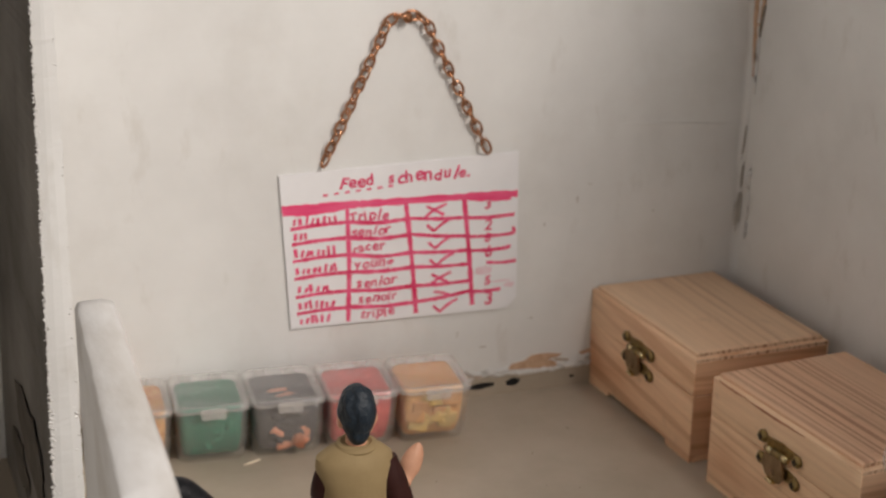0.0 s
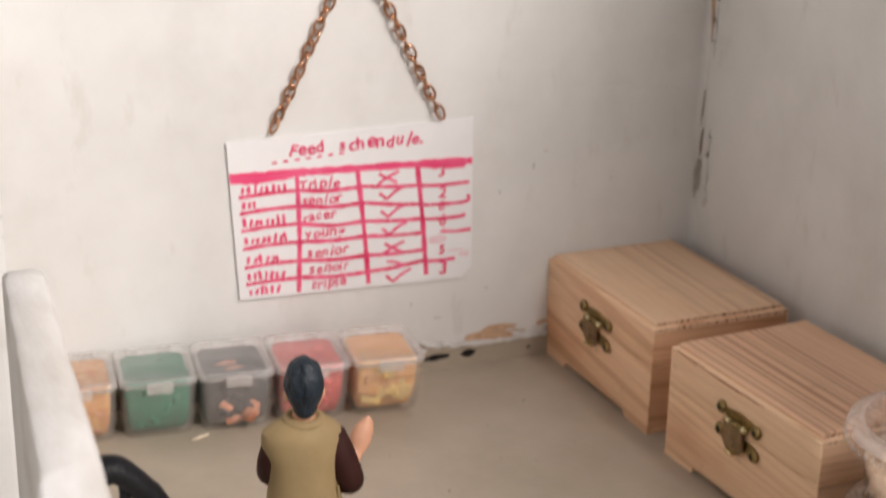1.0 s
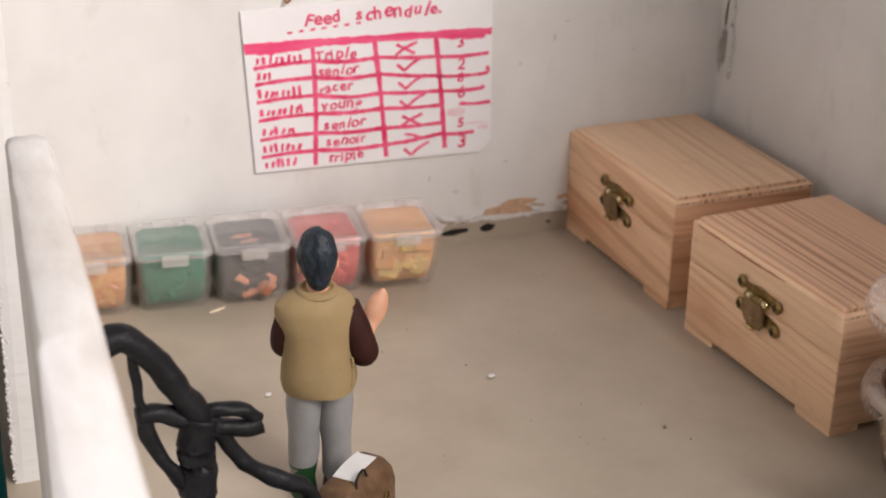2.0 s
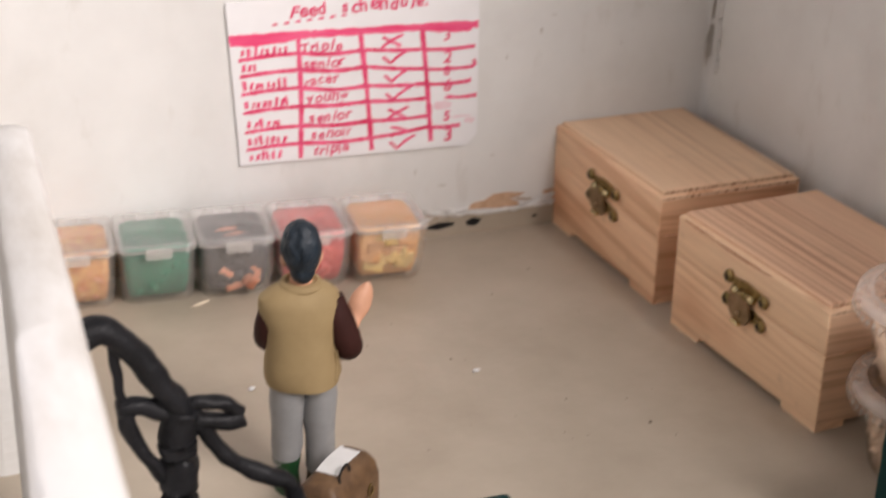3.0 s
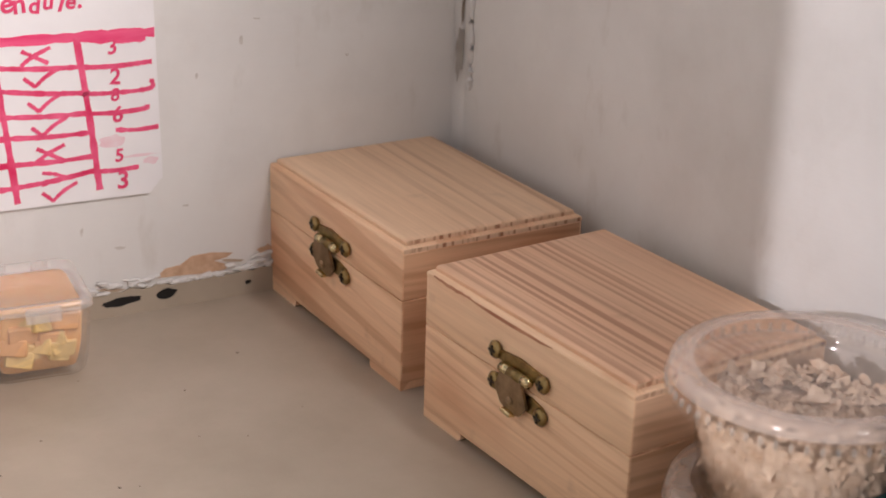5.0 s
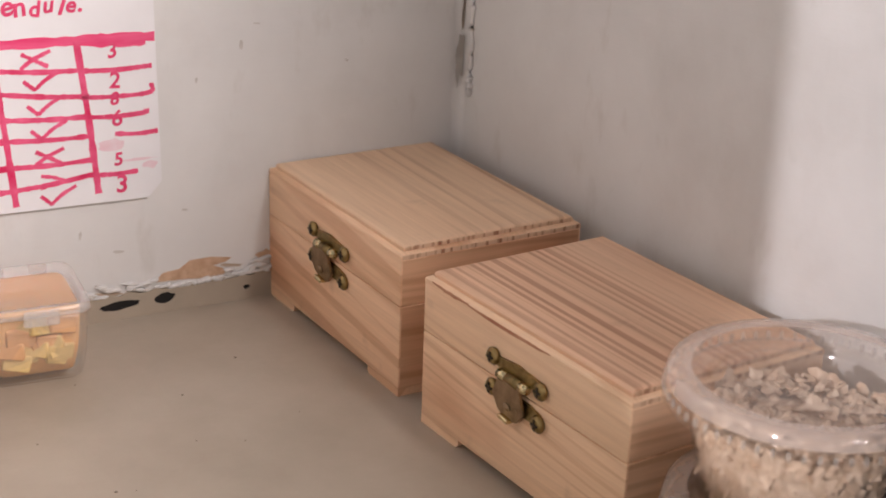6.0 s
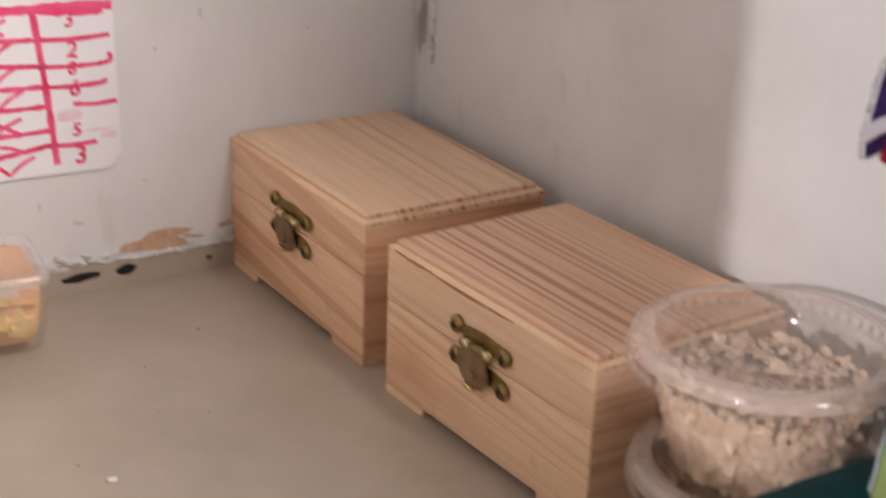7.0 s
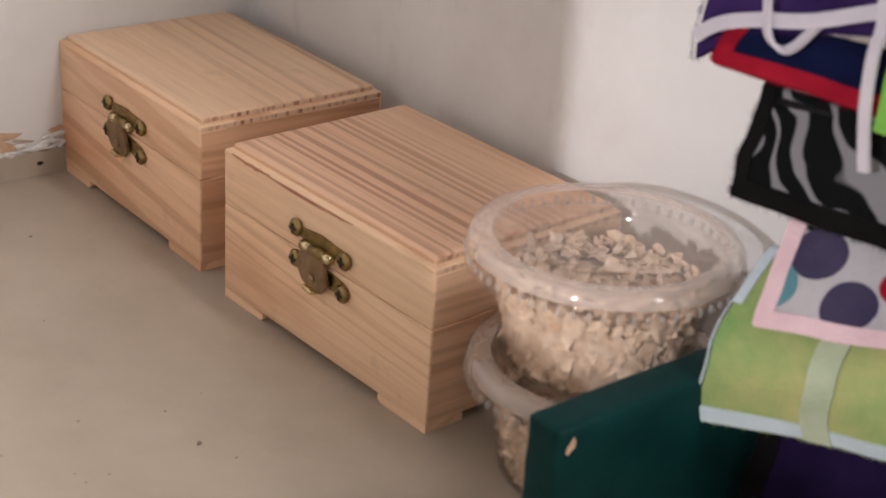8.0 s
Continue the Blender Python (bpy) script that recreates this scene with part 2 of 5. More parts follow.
CUP = clear_plastic("clear_cup_plastic", (0.90, 0.80, 0.71), 0.035, 0.08)
CUPLID = clear_plastic("clear_lid_plastic", (0.86, 0.72, 0.63), 0.12, 0.05)
CUPRIM = clear_plastic("cloudy_rim_plastic", (0.88, 0.74, 0.65), 0.36, 0.08)
BEADS = clear_plastic("bead_plastic", (0.86, 0.82, 0.78), 0.15, 0.03)
OATS = mottled("rolled_oats", (0.68, 0.49, 0.34), (0.95, 0.79, 0.62), 260, 0.85, 900, 0.0004)
TEAL = mottled("teal_paint", (0.0012, 0.022, 0.022), (0.003, 0.036, 0.035), 60, 0.5, 350, 0.0004, spec=0.10)
BLACK = mottled("black_plastic", (0.004, 0.004, 0.005), (0.010, 0.010, 0.012), 80, 0.5, 260, 0.0010, strength=0.7, spec=0.22)
HAIR = mottled("doll_hair", (0.006, 0.011, 0.018), (0.022, 0.034, 0.048), 160, 0.5, 260, 0.0016, stretch=(1, 1, 0.5), strength=1.0, spec=0.35)
SKIN = plain("doll_skin", (0.72, 0.38, 0.24), 0.5)
KHAKI = mottled("doll_khaki", (0.275, 0.195, 0.095), (0.33, 0.24, 0.12), 90, 0.7, 500, 0.0002, spec=0.3)
MAROON = mottled("doll_maroon", (0.030, 0.009, 0.007), (0.046, 0.014, 0.011), 120, 0.65, 600, 0.0002, spec=0.2)
GREY = plain("doll_grey", (0.30, 0.30, 0.30), 0.55)
BOOT = plain("doll_boot", (0.010, 0.06, 0.018), 0.45)
BROWN = mottled("brown_bag", (0.07, 0.035, 0.015), (0.17, 0.095, 0.045), 160, 0.5, 700, 0.0003)
WHITE = plain("white_plastic", (0.80, 0.80, 0.79), 0.5)


# ---- modelling helpers, in centimetres ----
def part(name, bm, mat, parent=None, label="", at=None, smooth=True, kind=""):
    """Links a bmesh as one mesh object, under a thing if one is given."""
    if smooth:
        for f in bm.faces:
            f.smooth = True
        for e in bm.edges:
            if len(e.link_faces) == 2 and e.calc_face_angle(0) > 0.7:
                e.smooth = False
    me = bpy.data.meshes.new(name)
    bmesh.ops.scale(bm, vec=(CM, CM, CM), verts=bm.verts)
    bm.to_mesh(me)
    bm.free()
    for mt in mat if isinstance(mat, (list, tuple)) else [mat]:
        me.materials.append(mt)
    ob = new(name, me)
    if parent is not None:
        ob.parent = parent
    if at is not None:
        ob.matrix_local = at
    return tagged(ob, label, kind=kind)


def cm(x, y, z, rx=0, ry=0, rz=0):
    return pose(x * CM, y * CM, z * CM, rx, ry, rz)


def thing(name, at, label, category, group="", kind=""):
    ob = new(name)
    ob.empty_display_size = 0.01
    ob.matrix_world = at
    return tagged(ob, label, category, group, kind)


def add_box(bm, lo, hi, bevel=0.0, segments=2, mat=0, m=None):
    r = bmesh.ops.create_cube(bm, size=1)
    vs = r["verts"]
    for v in vs:
        v.co = Vector([lo[i] + (v.co[i] + 0.5) * (hi[i] - lo[i]) for i in range(3)])
    faces = list({f for v in vs for f in v.link_faces})
    if bevel:
        es = list({e for f in faces for e in f.edges})
        out = bmesh.ops.bevel(bm, geom=es, offset=bevel, segments=segments, profile=0.5, affect="EDGES")
        faces = list({f for v in vs if v.is_valid for f in v.link_faces} | set(out["faces"]))
    for f in faces:
        if f.is_valid:
            f.material_index = mat
    if m is not None:
        bmesh.ops.transform(bm, matrix=m, verts=list({v for f in faces if f.is_valid for v in f.verts}))
    return bm


def block(lo, hi, bevel=0.0, segments=2):
    return add_box(bmesh.new(), lo, hi, bevel, segments)


def rings(bm, loops, closed=False, cap=True, mat=0):
    """Skins a row of vertex loops, all of one length."""
    rows = [[bm.verts.new(p) for p in loop] for loop in loops]
    n = len(rows[0])
    pairs = list(zip(rows, rows[1:])) + ([(rows[-1], rows[0])] if closed else [])
    made = []
    for a, b in pairs:
        for i in range(n):
            j = (i + 1) % n
            made.append(bm.faces.new((a[i], a[j], b[j], b[i])))
    if cap and not closed:
        made.append(bm.faces.new(list(reversed(rows[0]))))
        made.append(bm.faces.new(rows[-1]))
    for f in made:
        f.material_index = mat
    return bm


def lathe(profile, seg=48, cap=False):
    """Turns (radius, height) pairs round z."""
    bm = bmesh.new()
    return rings(bm, [[(r * math.cos(math.tau * i / seg), r * math.sin(math.tau * i / seg), z) for i in range(seg)] for r, z in profile], cap=cap)


def smooth_path(pts, steps):
    """A Catmull-Rom curve through points."""
    ps = [Vector(p) for p in pts]
    ps = [2 * ps[0] - ps[1]] + ps + [2 * ps[-1] - ps[-2]]
    out = []
    for k in range(1, len(ps) - 2):
        for s in range(steps):
            t = s / steps
            a, b, c, d = ps[k - 1:k + 3]
            out.append(0.5 * (2 * b + (c - a) * t + (2 * a - 5 * b + 4 * c - d) * t * t + (3 * b - a - 3 * c + d) * t ** 3))
    return out + [ps[-2]]


def tube(bm, pts, radii, seg=12, closed=False, mat=0, flat=1.0, up=(0, 0, 1)):
    """A tube along points; radii is one number or one for each point, flat squeezes it along up."""
    n = len(pts)
    pts = [Vector(p) for p in pts]
    loops = []
    for i, p in enumerate(pts):
        q = pts[(i + 1) % n] if closed or i < n - 1 else p
        o = pts[i - 1] if closed or i > 0 else p
        d = (q - o).normalized()
        u = Vector(up) - d * d.dot(Vector(up))
        if u.length < 1e-3:
            u = d.orthogonal()
        u.normalize()
        s = d.cross(u)
        r = radii[i] if isinstance(radii, (list, tuple)) else radii
        loops.append([p + r * (math.cos(math.tau * k / seg) * s + flat * math.sin(math.tau * k / seg) * u) for k in range(seg)])
    return rings(bm, loops, closed=closed, mat=mat)


def ball(bm, centre, radii, mat=0, u=20, v=14, m=None):
    r = bmesh.ops.create_uvsphere(bm, u_segments=u, v_segments=v, radius=1)
    for w in r["verts"]:
        w.co = Vector([w.co[i] * radii[i] for i in range(3)])
    if m is not None:
        bmesh.ops.transform(bm, matrix=m, verts=r["verts"])
    for w in r["verts"]:
        w.co += Vector(centre)
    for f in {f for w in r["verts"] for f in w.link_faces}:
        f.material_index = mat
    return bm


def nub(bm, c, r):
    """A small eight-sided lump."""
    x, y, z = c
    vs = [bm.verts.new(p) for p in ((x + r[0], y, z), (x, y + r[1], z), (x - r[0], y, z), (x, y - r[1], z), (x, y, z + r[2]), (x, y, z - r[2]))]
    for i in range(4):
        bm.faces.new((vs[i], vs[(i + 1) % 4], vs[4]))
        bm.faces.new((vs[(i + 1) % 4], vs[i], vs[5]))


def sheet(nu, nv, f, thick=0.0, mat=0):
    """A grid of nu by nv quads whose points come from f(u, v), u and v from 0 to 1, with a thickness."""
    bm = bmesh.new()
    g = [[bm.verts.new(f(i / nu, j / nv)) for j in range(nv + 1)] for i in range(nu + 1)]
    fs = [bm.faces.new((g[i][j], g[i + 1][j], g[i + 1][j + 1], g[i][j + 1])) for i in range(nu) for j in range(nv)]
    for q in fs:
        q.material_index = mat
    if thick:
        bm.normal_update()
        bmesh.ops.solidify(bm, geom=bm.verts[:] + bm.edges[:] + bm.faces[:], thickness=thick)
    return bm


def outline(pts, thick, holes=()):
    """A flat plate in x and z with real holes, thick along y."""
    bm = bmesh.new()
    es = []
    for loop in (pts, *holes):
        vs = [bm.verts.new((x, 0, z)) for x, z in loop]
        es += [bm.edges.new((vs[i], vs[(i + 1) % len(vs)])) for i in range(len(vs))]
    bmesh.ops.triangle_fill(bm, use_beauty=True, use_dissolve=False, edges=es)
    bm.normal_update()
    fs = bm.faces[:]
    for f in fs:
        if f.normal.y > 0:
            f.normal_flip()
    r = bmesh.ops.extrude_face_region(bm, geom=fs)
    bmesh.ops.translate(bm, vec=(0, thick, 0), verts=[v for v in r["geom"] if isinstance(v, bmesh.types.BMVert)])
    bmesh.ops.recalc_face_normals(bm, faces=bm.faces[:])
    return bm


def wobbly(cx, cz, rx, rz, n, rough, seed, tilt=0.0):
    rnd = random.Random(seed)
    out = []
    for i in range(n):
        a = math.tau * i / n
        k = 1 + rnd.uniform(-rough, rough)
        x, z = rx * k * math.cos(a), rz * k * math.sin(a)
        out.append((cx + x * math.cos(tilt) - z * math.sin(tilt), cz + x * math.sin(tilt) + z * math.cos(tilt)))
    return out


# ---- structure ----
WALL_Y, WALL_K = 9.57, -0.041      # the back wall: y = WALL_Y + WALL_K * x
RIGHT_X = 7.7


def wall_y(x):
    return WALL_Y + WALL_K * x


WALL_TURN = math.degrees(math.atan(WALL_K))


def make_back_wall():
    bm = outline([(8.4, -1.5), (-28.0, -1.5), (-28.0, 38.0), (8.4, 38.0)], 1.6)
    ob = part("wall_back", bm, WALL, smooth=False, at=cm(0, WALL_Y, 0, 0, 0, WALL_TURN))
    tagged(ob, "white painted board wall with faint brush marks and stains", "wall", kind="structure")
    return ob


make_back_wall()
right = part("wall_right", block((RIGHT_X, -60, -14), (RIGHT_X + 1.6, 9.1, 35)), WALL, smooth=False)
tagged(right, "plain white painted side wall board", "wall", kind="structure")
floor = part("floor", sheet(90, 60, lambda u, v: (-75 + 82.7 * u, -60 + 74 * v, 0.02 * noise.noise((u * 20, v * 15, 0))), 1.2), FLOOR)
tagged(floor, "beige painted floor board with scuffs and specks", "floor", kind="structure")


# dark grey that puts the neighbouring stall's shade into the wall colour
SHADE_GREY = mottled("shaded_stall_paint", (0.13, 0.118, 0.104), (0.30, 0.28, 0.255), 14, 0.7, 300, 0.0005)


def make_side_wall():
    """A tall board beside the tubs; its front edge is raw and torn."""
    rnd = random.Random(4)

    def ring(z):
        x0, x1 = -27.56 + 0.020 * z, -26.42
        j = [0.05 * noise.noise((z * 1.3, k, 0)) + 0.05 * noise.noise((z * 4.1, k, 5)) for k in range(4)]
        return [(x0 + j[0], -4.0, z), (x0 + 0.3, -4.05 + 0.3 * j[1], z), (x1 - 0.3, -4.05 + 0.3 * j[2], z), (x1 + j[3], -4.0, z), (x1 - 0.05, 10.6, z), (x0 - 0.05, 10.6, z)]
    bm = rings(bmesh.new(), [ring(i * 0.15) for i in range(254)])
    bmesh.ops.recalc_face_normals(bm, faces=bm.faces[:])
    # the left face of the white board takes the shade colour
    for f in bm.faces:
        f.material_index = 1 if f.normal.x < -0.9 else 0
    ob = part("wall_side_left", bm, [WALL, SHADE_GREY], smooth=False)
    tagged(ob, "tall white side wall board with a torn front edge", "wall", kind="structure")
    bm = bmesh.new()
    for i in range(1500):
        z = rnd.uniform(0.05, 38)
        w = rnd.random()
        x = (-27.56 + 0.020 * z) * (1 - w) - 26.42 * w
        if rnd.random() < 0.62:
            x = -27.56 + 0.020 * z + rnd.uniform(-0.05, 0.05)
        k = 1.0 if z < 9 else 0.6
        s = rnd.uniform(0.02, 0.055) * k
        nub(bm, (x, -4.02, z), (s * rnd.uniform(0.9, 2.0), s * 0.5, s * rnd.uniform(0.6, 1.6)))
    part("torn_edge", bm, ROUGH, ob, "rough torn white fibre edge", kind="stuff")


make_side_wall()


def make_partition():
    """A white partition beside the doorway, with a blunt rounded end."""
    def ring(i):
        y = -13.35 - 0.5 * i
        d = max(0.0, 1.0 - i) * 0.35
        x1 = -26.70 + 0.072 * (y + 14.8) + 0.04 * noise.noise((y * 0.6, 3, 0))
        x0 = -27.75 + 0.084 * (y + 14.0) + 0.05 * noise.noise((y * 0.8, 9, 0))
        top = 15.75 - d * 0.8 + 0.06 * noise.noise((y * 0.5, 0, 0))
        pr = [(x0 + d * 0.4, 0), (x0 + d * 0.4, top - 0.2), (x0 + 0.05 + d * 0.4, top - 0.06), (x0 + 0.16 + d * 0.4, top), (x1 - 0.36 - d, top), (x1 - 0.12 - d, top - 0.10), (x1 - d * 0.4, top - 0.34), (x1 - d * 0.4, 0)]
        return [(px, y, pz) for px, pz in pr]
    bm = rings(bmesh.new(), [ring(k) for k in (0, 0.25, 0.5, 0.75, 1.0)] + [ring(k) for k in range(2, 64)])
    bmesh.ops.recalc_face_normals(bm, faces=bm.faces[:])
    return tagged(part("wall_partition", bm, SMEARED), "thick white painted partition with a rounded top edge", "partition wall", kind="structure")


make_partition()
# unseen wall, added: its front edge shadows the right wall, its white bounces light
closing = part("shadow_wall_left", block((-48, -33.6, 0), (-46.5, 14, 42)), WALL, smooth=False)
tagged(closing, "white wall added out of view on the left to block the room lamp", "wall", kind="structure")
# unseen ceiling, added to keep daylight out of the left stall
shade_roof = part("shade_ceiling_left", block((-46.4, -12.0, 34), (-29.4, 14, 35)), SHADE_GREY, smooth=False)
tagged(shade_roof, "dark ceiling added out of view to shade the neighbouring stall", "ceiling", kind="structure")
# the stall's back wall, darkened by colour to look shaded
behind = part("wall_left", block((-46.4, 10.7, 0), (-28.2, 11.7, 34)), SHADE_GREY, smooth=False)
tagged(behind, "wall of the neighbouring stall, its shade put into the dark grey", "wall", kind="structure")


# ---- wooden boxes ----
BOX = (6.78, 9.6, 4.9)


def screw(parent, y, z, x=-0.1):
    s = part("screw", lathe([(0.0, -0.10), (0.24, -0.10), (0.27, 0.0), (0.20, 0.08), (0.08, 0.10), (0.0, 0.05)], 16), BRASS, parent, at=cm(x, y, z, 0, -90, 0))
    b = add_box(bmesh.new(), (-0.15, -0.03, 0.0), (0.15, 0.03, 0.125))
    add_box(b, (-0.03, -0.15, 0.0), (0.03, 0.15, 0.124))
    part("slot", b, SLOT, s, smooth=False)
    return s


def make_latch(parent, y, skew):
    """A hinged brass latch: arched plate above, bright knuckles, a six-sided tongue over a second plate."""
    arch = [(-1.2, -0.16), (-1.0, 0.08), (-0.55, 0.12), (0.0, 0.18), (0.55, 0.12), (1.0, 0.08), (1.2, -0.16), (0.8, -0.20), (0.5, -0.34), (-0.5, -0.34), (-0.8, -0.20)]
    base_at = cm(-0.095, y, 3.76, 0, 0, -90)
    hook = part("latch", outline(arch, 0.09), BRASS, parent, "aged brass hinged latch", at=base_at)
    hook_at = base_at.inverted()

    def piece(name, bm, mat, at):
        return part(name, bm, mat, hook, at=hook_at @ at)

    for k0, k1, mt in ((-0.66, -0.36, BRIGHT), (-0.34, 0.28, BRASS), (0.30, 0.66, BRIGHT)):
        bm = bmesh.new()
        tube(bm, [(-0.2, k0, 0), (-0.2, k1, 0)], 0.15, 12)
        piece("knuckle", bm, mt, cm(0, y, 3.47))
    hexa = [(-0.46, 0.0), (0.46, 0.0), (0.74, -0.70), (0.44, -1.12), (0.22, -1.20), (-0.22, -1.20), (-0.44, -1.12), (-0.74, -0.70)]
    tongue_at = cm(-0.30, y + 0.08 + skew, 3.44, 5 + skew * 10, 0, -90) @ pose(0, 0, 0, 0, 7, 0)
    piece("tongue", outline(hexa, 0.09), BRONZE, tongue_at)
    dome = bmesh.new()
    ball(dome, (0, 0, 0), (0.15, 0.07, 0.13), u=14, v=10)
    piece("stud", dome, BRONZE, tongue_at @ cm(0.02, -0.02, -0.82))
    piece("lip", block((-0.22, -0.16, -0.10), (0.22, 0.10, 0.04), 0.04), BRIGHT, tongue_at @ cm(0, 0, -1.18, -15, 0, 0))
    plate = outline([(-1.1, 0.20), (-0.6, 0.22), (0.6, 0.22), (1.1, 0.12), (1.15, -0.24), (0.5, -0.26), (-0.5, -0.26), (-1.1, -0.1)], 0.07)
    piece("plate", plate, BRASS, cm(-0.075, y, 2.76, 0, 0, -90))
    for sy, sz in ((1.12, 3.78), (-1.12, 3.62), (1.1, 2.84), (-1.08, 2.62)):
        sc = screw(hook, 0, 0)
        sc.matrix_local = hook_at @ cm(-0.12, y + sy, sz, 0, -90, 0)


def make_box(at, mats, label, skew, wedge):
    """mats: top boards, front, end panels."""
    top, front, end = mats
    w, n, h = BOX
    ob = thing("wooden_box", at, label, "box", "small wooden boxes")
    part("body", block((0, 0, 0.26), (w, n, 3.09), 0.03, 2), front, ob)
    for fx in (0.0, w - 1.3):
        for fy in (0.0, n - 2.05):
            # each foot ends in a short slope
            inner = 1 if fy == 0.0 else -1
            y0, y1 = fy + 0.004, fy + 2.046
            a, b = (y0, y1) if inner == 1 else (y1, y0)
            prof = [(a, 0.0), (b - 0.12 * inner, 0.0), (b, 0.10), (b, 0.262), (a, 0.262)]
            bm = rings(bmesh.new(), [[(px, py, pz) for py, pz in prof] for px in (fx + 0.004, fx + 1.296)])
            bmesh.ops.recalc_face_normals(bm, faces=bm.faces[:])
            part("foot", bm, front, ob, smooth=False)
    part("lid", block((0.0, 0.0, 3.115), (w, n, 4.66), 0.03, 2), front, ob)
    bm = bmesh.new()
    lip = [(0.0, 4.65), (0.0, 4.78), (0.04, 4.83), (0.15, 4.86)]
    rings(bm, [[(d, d, z), (w - d, d, z), (w - d, n - d, z), (d, n - d, z)] for d, z in lip])
    part("lid_rim", bm, front, ob, smooth=False)
    bm = bmesh.new()
    rings(bm, [[(d, d, z), (w - d, d, z), (w - d, n - d, z), (d, n - d, z)] for d, z in [(0.20, 4.85), (0.20, 4.98), (0.25, 5.03), (0.36, 5.05)]])
    part("top_panel", bm, top, ob, smooth=False)
    for z0, z1, d in ((4.665, 4.80, 0.0), (4.865, 4.995, 0.20)):
        for y in (d, n - d):
            part("end_strip", block((0.05 + d, y - 0.006, z0), (w - 0.05 - d, y + 0.006, z1)), TICKS, ob, "dark end-grain ticks", smooth=False)
    for y0, y1 in ((-0.006, 0.2), (n - 0.2, n + 0.006)):
        part("end_panel", block((0.05, y0, 0.27), (w - 0.05, y1, 3.075), 0.02, 1), end, ob)
        part("end_panel", block((0.05, y0, 3.13), (w - 0.05, y1, 4.64), 0.02, 1), end, ob)
    if wedge:
        rnd = random.Random(15)
        for ya, yb, lift in ((7.3, 9.2, 0.0), (3.4, 7.4, -0.03)):
            upper = [(ya + (yb - ya) * k / 8, 4.80 + lift + rnd.uniform(-0.015, 0.015)) for k in range(9)]
            lower = [(y, z - 0.10 * math.sin(math.pi * (0.08 + 0.84 * k / 8)) - rnd.uniform(0.0, 0.02)) for k, (y, z) in enumerate(upper)]
            split = outline([(-y, z) for y, z in upper + lower[::-1]], 0.012)
            part("split_edge", split, REDDISH, ob, "reddish split along the lid edge", smooth=False, at=cm(-0.006, 0, 0, 0, 0, -90))
    make_latch(ob, 4.72, skew)
    return ob


make_box(cm(0, 0, 0), (PINE_A, FRONT_A, END_A), "pale pine box with brass latch, closed, in the corner", 0.16, 0)
make_box(cm(0.19, -11.36, 0, 0, 0, 2.2), (PINE_B, FRONT_B, END_B), "pine box with dark striped lid and brass latch, closed", 0.0, 1)


# ---- feed chart on the wall ----
def on_wall(x, z, out=0.0, roll=0.0):
    return cm(x, wall_y(x) - out, z, 0, roll, WALL_TURN)


sign = thing("feed_chart", on_wall(-15.35, 11.71, 0.14), "white card feed chart handwritten in pink marker, hung by a chain", "sign")
SW, SH = 11.24, 7.16


def sign_xz(u, v):
    """A place on the card: u to the right, v down, both from 0 to 1; the card is cut a little askew."""
    x0, x1 = 0.42 * v, SW + 0.10 * v
    return x0 + (x1 - x0) * u, -SH * v + (0.27 - 0.43 * v) * u


card = [sign_xz(0, 0), sign_xz(1, 0), sign_xz(1, 0.93), sign_xz(0.955, 1.0), sign_xz(0, 1)]
part("card", outline(card, 0.10), PAPER, sign, smooth=False)


marks = itertools.count()
BAR = mottled("pink_marker_wide", (0.78, 0.03, 0.15), (0.91, 0.16, 0.31), 70, 0.6, 900, 0.00005, stretch=(0.4, 1, 2.5))


def stroke(pts, width, name="line"):
    """A marker stroke on the card through places (u, v)."""
    rnd = random.Random(len(pts) + int(1000 * pts[0][0] + 7777 * pts[0][1]))
    ps = smooth_path([(*sign_xz(*p), 0) for p in pts], 10)
    bm = bmesh.new()
    row = []
    lift = -0.008 - 0.0012 * (next(marks) % 9)
    for i, p in enumerate(ps):
        d = (ps[min(i + 1, len(ps) - 1)] - ps[max(i - 1, 0)]).normalized()
        s = Vector((-d.y, d.x, 0)) * width * 0.5 * (1 + rnd.uniform(-0.22, 0.22))
        row.append((bm.verts.new((p.x + s.x, lift, p.y + s.y)), bm.verts.new((p.x - s.x, lift, p.y - s.y))))
    for a, b in zip(row, row[1:]):
        bm.faces.new((a[0], a[1], b[1], b[0]))
    bm.normal_update()
    bmesh.ops.solidify(bm, geom=bm.faces[:] + bm.edges[:] + bm.verts[:], thickness=0.004)
    part(name, bm, BAR if width > 0.25 else MARKER, sign, smooth=False)


stroke([(0.0, 0.215), (0.2, 0.222), (0.4, 0.232), (0.7, 0.246), (0.998, 0.262)], 0.33, "heading_bar")
stroke([(0.004, 0.235), (0.12, 0.248), (0.25, 0.232)], 0.34, "heading_bar")
stroke([(0.80, 0.256), (0.97, 0.270)], 0.42, "heading_bar")
